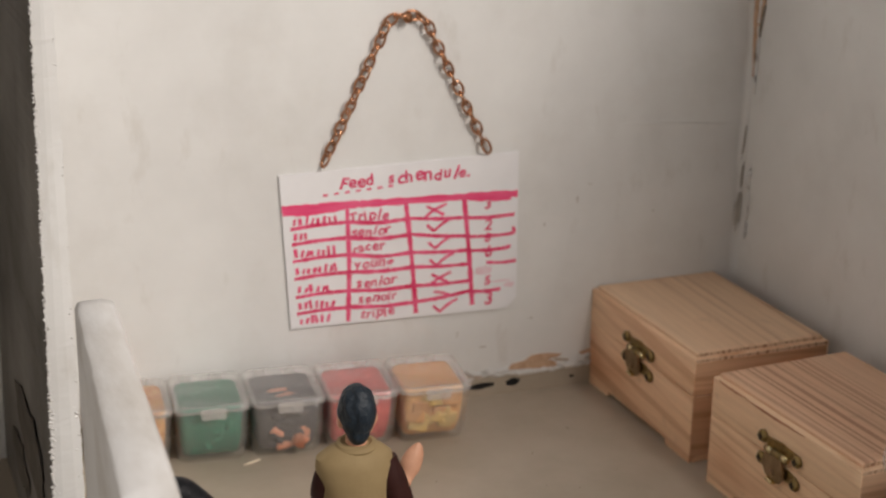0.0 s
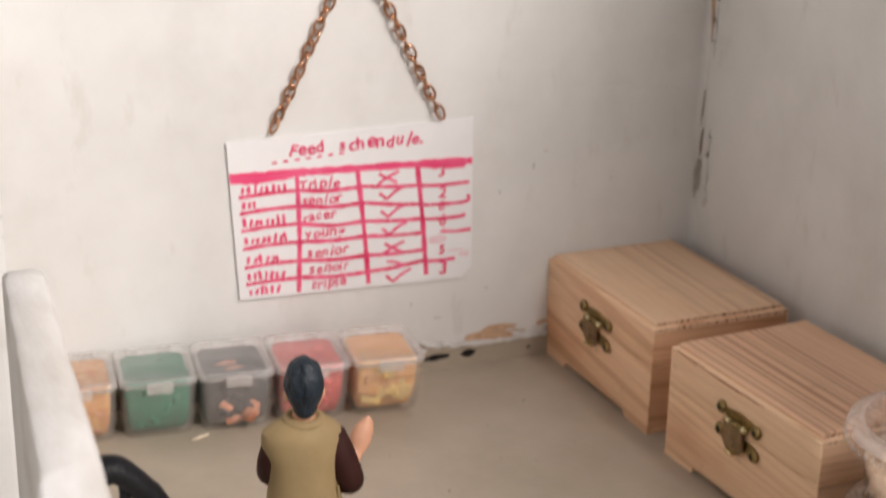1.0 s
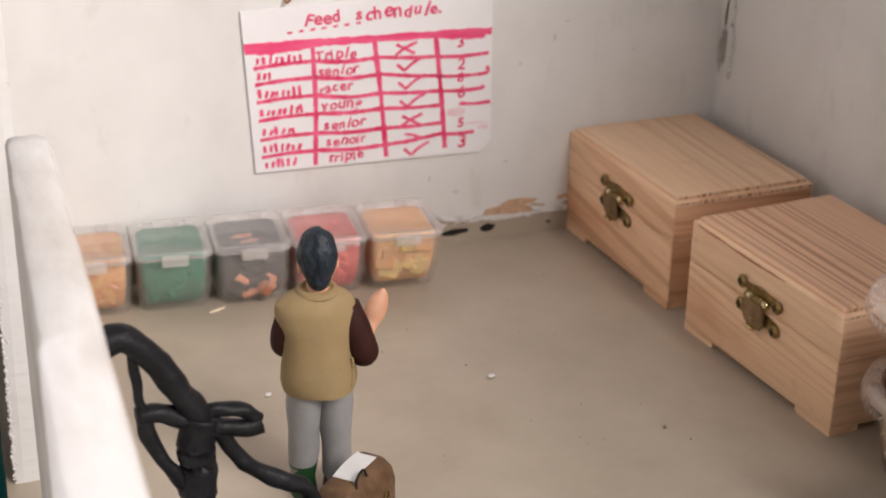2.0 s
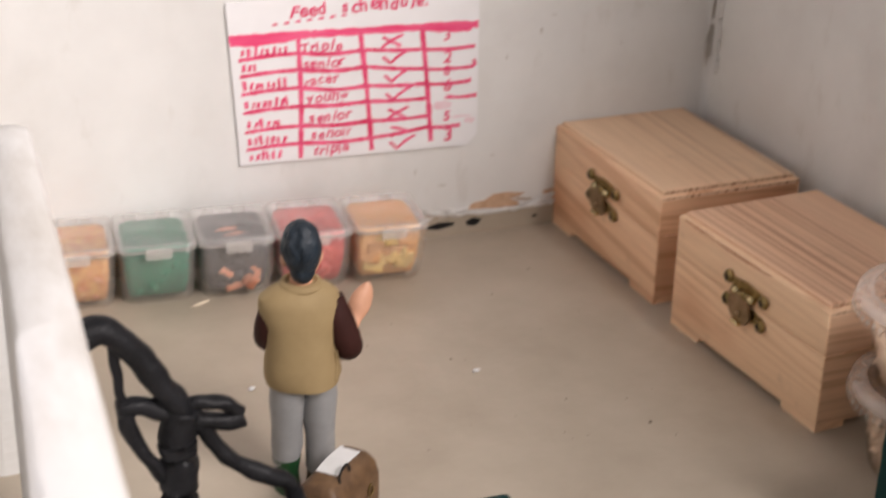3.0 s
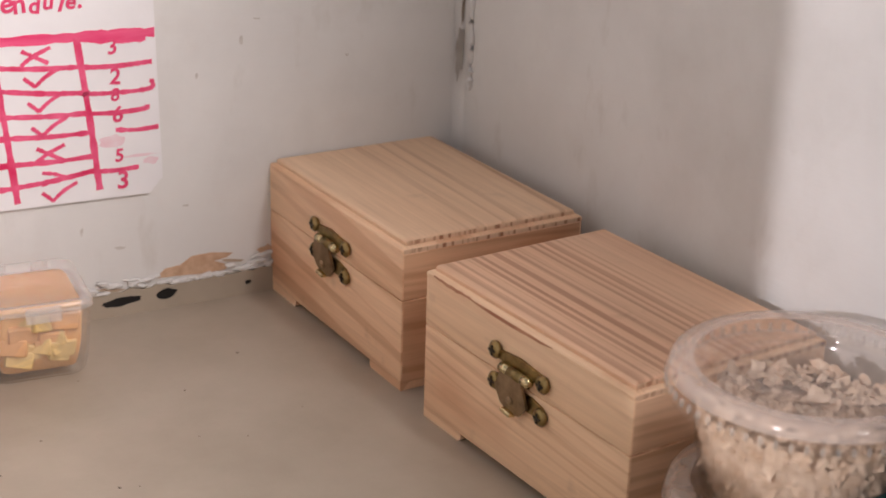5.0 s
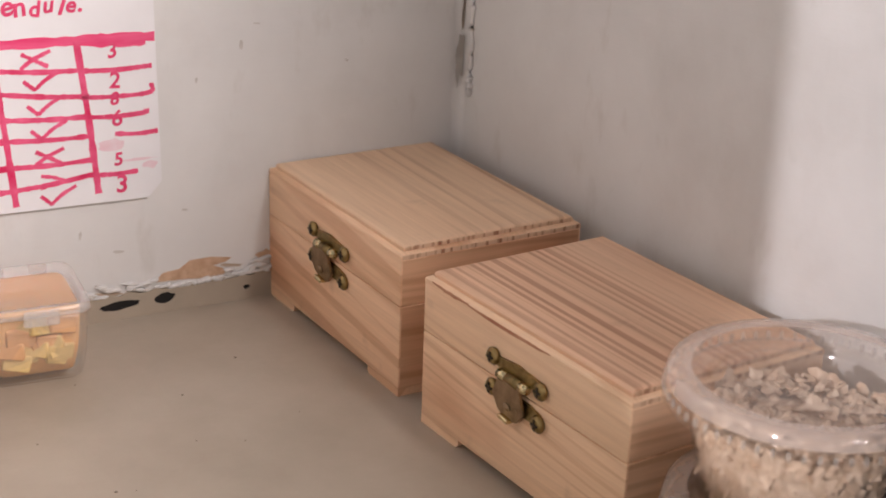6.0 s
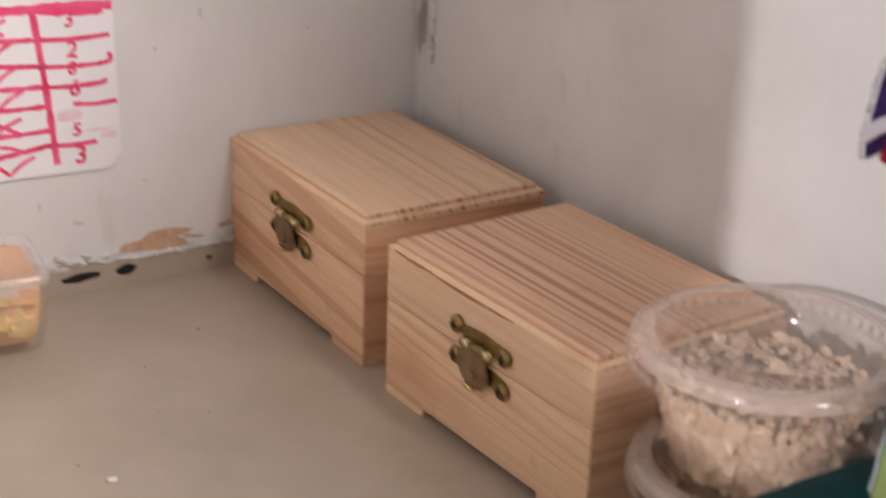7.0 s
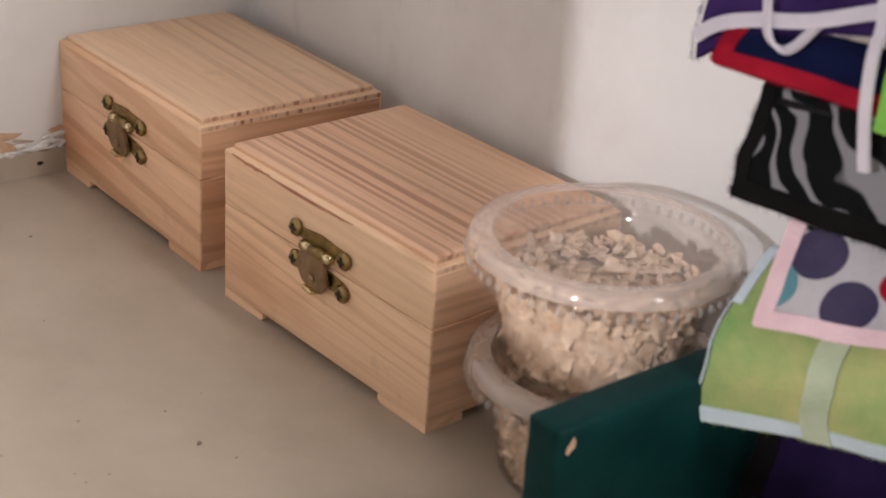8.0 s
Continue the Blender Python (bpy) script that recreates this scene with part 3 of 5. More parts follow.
for left, middle, right, end, hook in ((0.335, 0.352, 0.395, 0.985, 0.0), (0.435, 0.455, 0.515, 0.975, -0.045), (0.545, 0.572, 0.605, 0.955, -0.02), (0.660, 0.668, 0.695, 0.995, 0.0), (0.782, 0.792, 0.805, 0.80, 0.0), (0.892, 0.900, 0.872, 0.925, 0.0)):
    stroke([(0.03, left + 0.012), (0.14, left), (0.26, left)], 0.17)
    stroke([(0.26, left), (0.40, middle + 0.006), (0.53, middle)], 0.19)
    stroke([(0.53, middle), (0.66, 0.5 * (middle + right)), (0.79, right - 0.012)], 0.17)
    if end > 0.81:
        start = 0.86 if right == 0.695 else 0.765
        tail = [(start, right - 0.01), (0.5 * (start + end), right), (end, right - 0.004)]
        stroke(tail + ([(end + 0.006, right + hook)] if hook else []), 0.16)
stroke([(0.265, 0.25), (0.262, 0.6), (0.245, 0.985)], 0.20)
stroke([(0.512, 0.25), (0.530, 0.6), (0.543, 0.975)], 0.22)
stroke([(0.762, 0.25), (0.782, 0.6), (0.797, 0.955)], 0.23)
# faint smears where the ink was wiped
WIPED = mottled("wiped_marker", (0.80, 0.55, 0.60), (0.84, 0.74, 0.77), 120, 0.7, 900, 0.00005)
for u, v, ru, rv, sd in ((0.85, 0.735, 0.040, 0.030, 51), (0.93, 0.815, 0.050, 0.007, 52), (0.965, 0.845, 0.022, 0.018, 53)):
    sx, sz = sign_xz(u, v)
    part("smear", outline(wobbly(sx, sz, ru * SW, rv * SH, 14, 0.25, sd), 0.008), WIPED, sign, smooth=False, at=cm(0, -0.005, 0))


def writing(text, u, v, size, turn=3.0, name="writing"):
    """Handwriting: one letter after another, each a little out of line."""
    rnd = random.Random(text + str(v))
    x, z = sign_xz(u, v)
    for ch in text:
        data = bpy.data.curves.new(name, "FONT")
        data.body, data.size, data.extrude = ch, size * CM * rnd.uniform(0.9, 1.18), 0.00002
        data.offset, data.shear = size * 0.00024, rnd.uniform(0.0, 0.25)
        ob = new(name, data)
        ob.parent = sign
        ob.matrix_local = cm(x, -0.022, z + rnd.uniform(-0.05, 0.05), 90, 0, 0) @ pose(0, 0, 0, 0, 0, turn + rnd.uniform(-9, 9))
        data.materials.append(MARKER)
        wide = 0.26 if ch in "il.!" else (0.40 if ch in "rtf" else 0.46 if ch in "scae" else 0.54)
        x += size * (wide + 0.03 + rnd.uniform(0.0, 0.06))
        z += size * wide * math.tan(radians(turn))


writing("Feed", 0.235, 0.115, 0.78, 0.5, "title")
writing("schendule.", 0.44, 0.118, 0.78, 0.5, "title")
for i, (word, vv) in enumerate((("Triple", 0.335), ("senior", 0.435), ("racer", 0.54), ("young", 0.645), ("senior", 0.77), ("senoir", 0.875), ("triple", 0.975))):
    writing(word, 0.272 + 0.004 * i, vv, 0.62, 1.5)
for i, vv in enumerate((0.325, 0.42, 0.532, 0.645, 0.768, 0.876, 0.975)):
    pen = random.Random(60 + i)
    x = 0.045
    for g in range((8, 3, 8, 8, 6, 7, 6)[i]):
        h = pen.uniform(0.032, 0.058)
        lean = pen.uniform(-0.006, 0.012)
        stroke([(x + lean, vv - h), (x + lean * 0.5, vv - h * 0.5), (x, vv)], pen.uniform(0.11, 0.17), "name_bar")
        x += pen.uniform(0.019, 0.027)
    a, b = 0.595 + 0.004 * i, vv - (0.068 if i == 6 else 0.044)
    if i in (0, 4):
        stroke([(a, b + 0.07), (a + 0.035, b + 0.035), (a + 0.09, b)], 0.14, "cross_mark")
        stroke([(a + 0.005, b + 0.005), (a + 0.04, b + 0.035), (a + 0.08, b + 0.07)], 0.14, "cross_mark")
    else:
        if i == 5:
            stroke([(a + 0.01, b + 0.012), (a + 0.045, b + 0.022), (a + 0.08, b + 0.042)], 0.12, "tick_mark")
            stroke([(a + 0.08, b + 0.042), (a + 0.045, b + 0.052), (a + 0.005, b + 0.070)], 0.12, "tick_mark")
        else:
            stroke([(a, b + 0.030), (a + 0.015, b + 0.050), (a + 0.032, b + 0.074)], 0.13, "tick_mark")
            stroke([(a + 0.030, b + 0.074), (a + 0.065, b + 0.032), (a + 0.11, b - 0.002)], 0.13, "tick_mark")
for word, vv in (("3", 0.345), ("2", 0.465), ("8", 0.555), ("6", 0.645), ("5", 0.835), ("3", 0.955)):
    writing(word, 0.85, vv, 0.80 if vv > 0.9 else 0.66, 2, "number")
for i in range(7):
    stroke([(0.17 + 0.045 * i, 0.152 - 0.003 * i), (0.19 + 0.045 * i, 0.150 - 0.003 * i)], 0.10, "dash")


def make_chain():
    ob = thing("chain", on_wall(-9.6, 18.5, 0.12), "copper coloured link chain holding the feed chart", "chain")
    path = smooth_path([(-3.75, 0, -6.35), (-2.6, 0, -4.0), (-1.25, 0, -1.15), (-0.75, 0, -0.25), (0.05, 0, 0.0), (0.85, 0, -0.3), (1.35, 0, -1.2), (2.7, 0, -3.9), (3.95, 0, -6.35)], 40)
    long = [0.0]
    for a, b in zip(path, path[1:]):
        long.append(long[-1] + (b - a).length)
    bm = bmesh.new()
    seg = 18
    tube(bm, [(0.36 * math.cos(math.tau * k / seg), 0.20 * math.sin(math.tau * k / seg), 0) for k in range(seg)], 0.062, 7, closed=True)
    first = part("link", bm, COPPER, ob)
    count = int(long[-1] / 0.50)
    for i in range(count):
        d = (i + 0.5) * long[-1] / count
        k = max(j for j, v in enumerate(long) if v <= d)
        k = min(k, len(path) - 2)
        t = (path[k + 1] - path[k]).normalized()
        p = path[k]
        lk = first if i == 0 else new("link", first.data)
        lk.parent = ob
        ang = math.degrees(math.atan2(-t.z, t.x))
        lk.matrix_local = cm(p.x, -0.12 + 0.05 * math.sin(i * 2.1), p.z, 0, ang, 0) @ pose(0, 0, 0, (90 if i % 2 else 20) + 14 * math.sin(i * 1.7), 0, 0)
    part("nail", lathe([(0, -0.35), (0.10, -0.35), (0.10, -0.02), (0.22, 0.0), (0.20, 0.06), (0, 0.08)], 14), COPPER, ob, at=cm(0.0, -0.28, -0.12, 90, 0, 0))
    return ob


make_chain()


# ---- clip-top tubs along the back wall ----
def rounded(x0, x1, y0, y1, z, r, n=5):
    out = []
    for cx, cy, a0 in ((x1 - r, y0 + r, -90), (x1 - r, y1 - r, 0), (x0 + r, y1 - r, 90), (x0 + r, y0 + r, 180)):
        for k in range(n + 1):
            a = radians(a0 + 90 * k / n)
            out.append((cx + r * math.cos(a), cy + r * math.sin(a), z))
    return out


def make_tub(at, contents, label, seed):
    ob = thing("storage_tub", at, label, "container", "row of small plastic tubs")
    rnd = random.Random(seed)
    w, d, h = 3.02, 3.78, 2.62
    prof = [(0.0, 0.30, 1.45), (0.03, 0.22, 1.25), (0.18, 0.15, 1.02), (0.5, 0.11, 0.80), (1.1, 0.08, 0.46), (2.0, 0.06, 0.22), (2.6, 0.05, 0.12)]
    outer = [rounded(i, w - i, f, d - 0.3 - i * 0.5, z, 0.36) for z, i, f in prof]
    inner = [rounded(i + 0.09, w - i - 0.09, f + 0.09, d - 0.39 - i * 0.5, max(z, 0.1), 0.30) for z, i, f in reversed(prof)]
    bm = rings(bmesh.new(), outer + inner)
    part("tub", bm, TUB, ob).visible_shadow = False
    lid = [rounded(0.02, w - 0.02, 0.0, d, 2.56, 0.4), rounded(-0.02, w + 0.02, -0.05, d, 2.61, 0.4), rounded(-0.02, w + 0.02, -0.05, d, 2.78, 0.4), rounded(0.06, w - 0.06, 0.04, d - 0.06, 2.86, 0.38), rounded(0.16, w - 0.16, 0.18, d - 0.16, 2.86, 0.34), rounded(0.22, w - 0.22, 0.24, d - 0.22, 2.76, 0.3)]
    lb = rings(bmesh.new(), lid)
    lidob = part("lid", lb, TUBLID, ob, "frosted hinged lid")
    part("clip", block((1.0, -0.22, 2.36), (2.05, -0.04, 2.84), 0.08), TUBLID, lidob)
    for k in range(2):
        part("hinge", block((0.5 + 1.3 * k, d - 0.02, 2.4), (1.05 + 1.3 * k, d + 0.12, 2.8), 0.05), TUBLID, ob)
    def front(z):
        for (za, _, fa), (zb, _, fb) in zip(prof, prof[1:]):
            if za <= z <= zb:
                return fa + (fb - fa) * (z - za) / (zb - za)
        return prof[-1][2]

    for k in range(contents["count"]):
        z = rnd.uniform(0.95 if contents["form"] == "cube" else 0.6, contents["top"] - 0.3)
        s = contents["size"] * rnd.uniform(0.6, 1.1)
        deep = front(z) + 0.30 + 0.35 * s
        p = (rnd.uniform(0.75, w - 0.75), deep if rnd.random() < 0.65 else rnd.uniform(deep, d - 0.9), z)
        if p[1] > deep + 0.1:
            p = (p[0], p[1], contents["top"] - 0.12)
        bm2 = bmesh.new()
        if contents["form"] == "cube":
            s *= 0.85
            add_box(bm2, (-s, -s * 0.8, -s * 0.7), (s, s * 0.8, s * 0.7), 0.05, 1)
        elif contents["form"] == "stick" and k % 5 == 1:
            tube(bm2, [(-s * 1.7, 0, 0), (0, 0, 0.05), (s * 1.7, 0, 0)], [s * 0.25, s * 0.55, s * 0.62], 10)
        elif contents["form"] == "chunk" or contents["form"] == "stick":
            ball(bm2, (0, 0, 0), (s, s * 0.7, s * 0.55), u=8, v=6)
            for v in bm2.verts:
                v.co *= 1 + 0.3 * noise.noise(v.co * 4 + Vector((k, seed, 0)))
        else:
            tube(bm2, smooth_path([(-s * 1.2, 0, 0), (-s * 0.4, s * 0.3, 0.06), (s * 0.5, -s * 0.2, 0), (s * 1.2, 0.1, 0.02)], 4), s * 0.26, 6, flat=0.5)
        if contents["form"] == "cube" and p[2] > 2.0:
            p = (p[0], p[1], contents["top"] - 0.30 - 0.5 * s)
        part("piece", bm2, contents["mats"][(1 if k % 5 == 1 else 0) if contents["form"] == "stick" else k % len(contents["mats"])], ob, at=cm(*p, rnd.uniform(-20, 20), rnd.uniform(-14, 14) if p[2] > 2.2 or contents["form"] == "cube" else rnd.uniform(0, 360), rnd.uniform(-25, 25)))
    base = contents.get("bed")
    if base:
        levels = [(0.30, 0.34, 1.22), (0.36, 0.26, 1.02), (0.8, 0.20, 0.74), (1.4, 0.16, 0.46), (contents["top"] - 0.1, 0.12, 0.24), (contents["top"], 0.22, 0.36)]
        bed = rings(bmesh.new(), [rounded(i + 0.12, w - i - 0.12, f + 0.15, d - 0.36, z, 0.3) for z, i, f in levels])
        part("filling", bed, base, ob)
    return ob


GREEN = mottled("green_bits", (0.001, 0.145, 0.085), (0.003, 0.205, 0.12), 200, 0.7, 700, 0.0006, spec=0.1)
CHAR = mottled("charcoal_bits", (0.035, 0.03, 0.035), (0.09, 0.08, 0.09), 200, 0.7, 700, 0.0006)
CARROT = plain("carrot_bits", (0.82, 0.36, 0.23), 0.6)
RED = mottled("red_bits", (0.55, 0.05, 0.05), (0.84, 0.16, 0.14), 180, 0.55, 700, 0.0005)
ORANGE = plain("orange_bits", (0.84, 0.46, 0.20), 0.7)
YELLOW = plain("yellow_bits", (0.86, 0.62, 0.26), 0.7)
PEACH = plain("peach_bits", (0.80, 0.42, 0.28), 0.6)
MIXED = mottled("shred_mix", (0.55, 0.16, 0.05), (0.80, 0.50, 0.18), 260, 0.7, 900, 0.0008)
CUBES = mottled("cube_mix", (0.90, 0.47, 0.17), (0.95, 0.58, 0.25), 240, 0.7, 900, 0.0008)
row_kinds = [
    ({"mats": [CARROT, PEACH, YELLOW], "count": 34, "size": 0.36, "top": 2.64, "form": "strip", "bed": MIXED}, "clear plastic tub of orange and yellow shreds", 1),
    ({"mats": [GREEN], "count": 16, "size": 0.34, "top": 2.64, "form": "chunk", "bed": GREEN}, "clear plastic tub of green chopped feed", 2),
    ({"mats": [CHAR, CARROT, PEACH], "count": 34, "size": 0.42, "top": 2.64, "form": "stick", "bed": CHAR}, "clear plastic tub of dark feed with carrot sticks", 3),
    ({"mats": [RED], "count": 18, "size": 0.36, "top": 2.64, "form": "chunk", "bed": RED}, "clear plastic tub of red feed", 4),
    ({"mats": [YELLOW, ORANGE, YELLOW, YELLOW], "count": 34, "size": 0.46, "top": 2.64, "form": "cube", "bed": CUBES}, "clear plastic tub of orange and yellow cubes", 5),
]
for i, (kind_of, lab, sd) in enumerate(row_kinds):
    make_tub(cm(-24.32 + 3.22 * i, 6.72 - 0.42 * i, 0, 0, 0, -7.0) @ Matrix.Diagonal((1.05, 1.0, 1.08, 1.0)), kind_of, lab, sd)


# ---- the toy stable hand, one plain shape ----
def make_doll():
    bm = bmesh.new()

    def loft(sections, mat, n=20):
        loops = []
        for x, y, z, rx, ry in sections:
            loops.append([(x + rx * math.cos(math.tau * k / n), y + ry * math.sin(math.tau * k / n), z) for k in range(n)])
        rings(bm, loops, mat=mat)

    # trousers and boots
    loft([(-0.62, 0.0, 0.55, 0.36, 0.40), (-0.62, 0, 1.1, 0.47, 0.46), (-0.60, 0, 1.7, 0.50, 0.50), (-0.58, 0, 2.4, 0.52, 0.56), (-0.52, 0.0, 3.3, 0.58, 0.66), (-0.45, 0, 4.2, 0.62, 0.72)], 3)
    loft([(0.55, -0.1, 0.4, 0.36, 0.42), (0.55, -0.1, 0.7, 0.52, 0.50), (0.56, -0.05, 1.2, 0.46, 0.46), (0.56, 0, 1.9, 0.50, 0.52), (0.54, 0, 2.6, 0.54, 0.58), (0.5, 0, 3.4, 0.60, 0.68), (0.42, 0, 4.2, 0.64, 0.72)], 3)
    loft([(-0.62, 0.0, 0.0, 0.46, 0.75), (-0.62, 0.05, 0.3, 0.44, 0.66), (-0.62, 0, 0.7, 0.40, 0.46), (-0.62, 0, 1.2, 0.50, 0.50)], 4)
    loft([(0.55, 0.0, 0.0, 0.46, 0.75), (0.55, 0.0, 0.3, 0.44, 0.62), (0.55, -0.08, 0.62, 0.42, 0.46)], 5)
    # padded waistcoat
    loft([(0, 0, 3.92, 1.0, 0.78), (0, 0, 3.98, 1.25, 0.98), (0, -0.02, 4.3, 1.33, 1.06), (-0.02, 0, 4.8, 1.28, 1.00), (-0.04, 0, 5.4, 1.18, 0.90), (-0.05, 0, 6.2, 1.24, 0.90), (-0.07, 0, 6.9, 1.40, 0.86), (-0.09, 0.02, 7.25, 1.34, 0.78), (-0.06, 0.05, 7.52, 1.02, 0.64), (0, 0.05, 7.70, 0.52, 0.46)], 2, 28)
    tube(bm, [(0.62 * math.cos(math.tau * k / 20), 0.05 + 0.54 * math.sin(math.tau * k / 20), 7.60 + 0.05 * math.sin(math.tau * k / 20)) for k in range(20)], 0.17, 8, closed=True, mat=2)
    tube(bm, smooth_path([(0.92, -0.78, 4.2), (1.02, -0.62, 4.7), (1.0, -0.60, 5.2)], 5), 0.06, 6, mat=2)
    # sleeves, hands
    tube(bm, smooth_path([(0.98, 0.0, 6.95), (1.22, -0.12, 6.1), (1.52, -0.10, 5.15), (1.62, 0.35, 5.05)], 6), [0.46 + 0.10 * math.sin(math.pi * i / 18) for i in range(19)], 14, mat=1)
    tube(bm, smooth_path([(-0.92, 0.1, 6.9), (-1.08, 0.15, 6.2), (-1.05, 0.5, 5.5), (-0.8, 0.95, 5.3)], 6), [0.42 + 0.06 * math.sin(math.pi * i / 18) for i in range(19)], 14, mat=1)
    arm = smooth_path([(1.62, 0.25, 5.0), (1.88, 0.62, 5.32), (2.14, 0.90, 5.70), (2.34, 1.04, 6.12), (2.52, 1.08, 6.52), (2.60, 1.06, 6.82)], 6)
    tube(bm, arm, [0.32, 0.31, 0.30, 0.29, 0.28, 0.27, 0.26, 0.25, 0.25, 0.25, 0.26, 0.28, 0.31, 0.34, 0.37, 0.39, 0.40, 0.405, 0.40, 0.39, 0.38, 0.36, 0.34, 0.31, 0.28, 0.25, 0.22, 0.19, 0.15, 0.10, 0.05][:len(arm)], 14, mat=6, flat=0.7, up=(0, 1, 0))
    ball(bm, (-0.9, 1.15, 5.3), (0.34, 0.4, 0.32), 6)
    # head and hair
    loft([(0, 0.05, 7.5, 0.40, 0.42), (0.02, 0.06, 8.1, 0.38, 0.40)], 6)
    ball(bm, (0.16, 0.20, 8.72), (0.66, 0.76, 0.96), 6)
    ball(bm, (0.76, 0.12, 8.55), (0.12, 0.2, 0.26), 6)
    ball(bm, (-0.62, 0.12, 8.55), (0.12, 0.2, 0.26), 6)
    r0 = len(bm.verts)
    ball(bm, (0.02, -0.02, 8.98), (0.76, 0.86, 1.02), 0, 36, 28)
    bm.verts.ensure_lookup_table()
    for v in bm.verts[r0:]:
        v.co += 0.035 * Vector((1, 1, 0)) * math.sin(v.co.x * 16 + 5 * noise.noise((v.co * 1.4)))
    ball(bm, (0.0, -0.26, 8.35), (0.50, 0.40, 0.62), 0, 24, 18)
    # a stocky build: short trunk, small head
    for v in bm.verts:
        if v.co.z > 4.0:
            v.co.z = 4.02 + (v.co.z - 4.0) * 0.945
        if v.co.z > 7.25 and abs(v.co.x) < 1.2:
            k = min(1.0, (v.co.z - 7.25) / 0.5)
            v.co.x, v.co.y, v.co.z = v.co.x * (1 - 0.12 * k), v.co.y * (1 - 0.12 * k), v.co.z - 0.03 * (v.co.z - 7.25)
        v.co.x *= 0.965
        if 0.7 < v.co.z < 4.0:
            # creased trousers
            out = Vector((v.co.x + (0.55 if v.co.x < 0 else -0.55), v.co.y, 0))
            v.co += out * (0.07 + 0.09 * math.sin(v.co.z * 5.2 + 2.5 * v.co.x + 1.5 * v.co.y))
    ob = part("toy_figure", bm, [HAIR, MAROON, KHAKI, GREY, BOOT, BROWN, SKIN])
    ob.matrix_world = cm(-17.98, -8.0, 0, 0, 0, -4)
    return tagged(ob, "toy farmhand figure in khaki waistcoat and grey trousers", "toy figure")


make_doll()


def make_bag():
    ob = thing("toy_bag", cm(-17.75, -10.65, 0, 0, 0, 44), "brown toy carrier bag with white papers on top", "bag")
    loops = []
    for z, i in ((0, 0.12), (0.08, 0.02), (0.5, 0), (1.35, 0.0), (1.8, 0.10), (2.08, 0.32), (2.16, 0.5)):
        loops.append(rounded(-1.5 + i * 0.5, 1.5 - i * 0.5, -0.85 + i, 0.85 - i, z, 0.18))
    part("body", rings(bmesh.new(), loops), BROWN, ob)
    part("paper", sheet(6, 4, lambda u, v: (-0.55 + 1.75 * u, -0.30 + 0.75 * v, 2.19 + 0.05 * math.sin(u * 4)), 0.02), WHITE, ob, "white paper sheet")
    bm = bmesh.new()
    tube(bm, smooth_path([(-0.75, -0.5, 2.05), (-0.62, -0.45, 2.36), (-0.1, -0.42, 2.40), (0.05, -0.48, 2.05)], 6), 0.04, 8)
    part("handle", bm, DARK, ob)
    for k in range(2):
        b = bmesh.new()
        tube(b, [(0.16 * math.cos(math.tau * a / 12), 0, 0.22 * math.sin(math.tau * a / 12)) for a in range(12)], 0.035, 6, closed=True)
        part("buckle", b, BRASS, ob, at=cm(-0.4 + 1.1 * k, -0.88, 1.1))
    return ob


make_bag()


# ---- black tack stand by the partition ----
def make_rack():
    def knobbly(bm):
        for v in bm.verts:
            v.co += Vector((noise.noise(v.co * 1.7), noise.noise(v.co * 1.9 + Vector((5, 0, 0))), noise.noise(v.co * 1.8 + Vector((0, 7, 0))))) * 0.08
        return bm

    def rod(name, paths, radius, seg=12, flat=1.0):
        bm = bmesh.new()
        for pts in paths:
            tube(bm, smooth_path([(x, 0.05, z) for x, z in pts], 6), radius, seg, flat=flat)
        return part(name, knobbly(bm), BLACK, ob)

    ob = thing("tack_stand", cm(-23.6, -17.0, 0), "black plastic model tack stand beside the partition", "stand")
    rod("arch", [[(-3.05, 10.75), (-2.85, 11.15), (-2.48, 11.42), (-2.11, 11.36), (-1.54, 10.79), (-1.01, 9.93), (-0.52, 9.05), (-0.36, 8.6)]], 0.40, 14, 0.85)
    rod("crossbar", [[(-1.98, 9.2), (-1.36, 9.14), (-0.87, 8.91), (-0.32, 8.78), (0.22, 8.41), (0.81, 8.28), (1.21, 8.35)]], 0.25)
    rod("prong", [[(-0.28, 8.89), (0.18, 8.99), (0.75, 8.8), (1.15, 8.45)]], 0.19, 10)
    rod("loop", [[(-2.03, 11.18), (-1.98, 10.67), (-1.89, 9.89), (-1.81, 9.23)]], 0.13, 10)
    rod("strut", [[(-1.82, 9.1), (-1.72, 8.58), (-1.46, 7.93), (-1.15, 7.36), (-0.65, 6.75)]], 0.21)
    rod("post", [[(-0.36, 8.86), (-0.5, 8.31), (-0.51, 7.47), (-0.53, 6.3), (-0.5, 3.0), (-0.45, 0.05)]], 0.48, 14)
    rod("brace", [[(-0.08, 8.55), (0.2, 8.08), (0.56, 7.49), (0.92, 7.05), (1.71, 6.5), (2.45, 5.94), (2.75, 4.6), (2.8, 2.4), (2.8, 0.05)]], 0.23)
    return ob


make_rack()


# ---- front boards, teal ----
def make_board(x0, x1, y, top, name, label):
    bm = block((x0, y - 1.0, 0), (x1, y, top), 0.14, 3)
    bmesh.ops.subdivide_edges(bm, edges=[e for e in bm.edges if e.calc_length() > 1.2], cuts=18, use_grid_fill=True)
    for v in bm.verts:
        v.co += 0.035 * Vector((noise.noise(v.co * 1.1), noise.noise(v.co * 1.3 + Vector((3, 0, 0))), noise.noise(v.co * 1.2 + Vector((0, 5, 0)))))
    return tagged(part(name, bm, TEAL), label, "board", kind="structure")


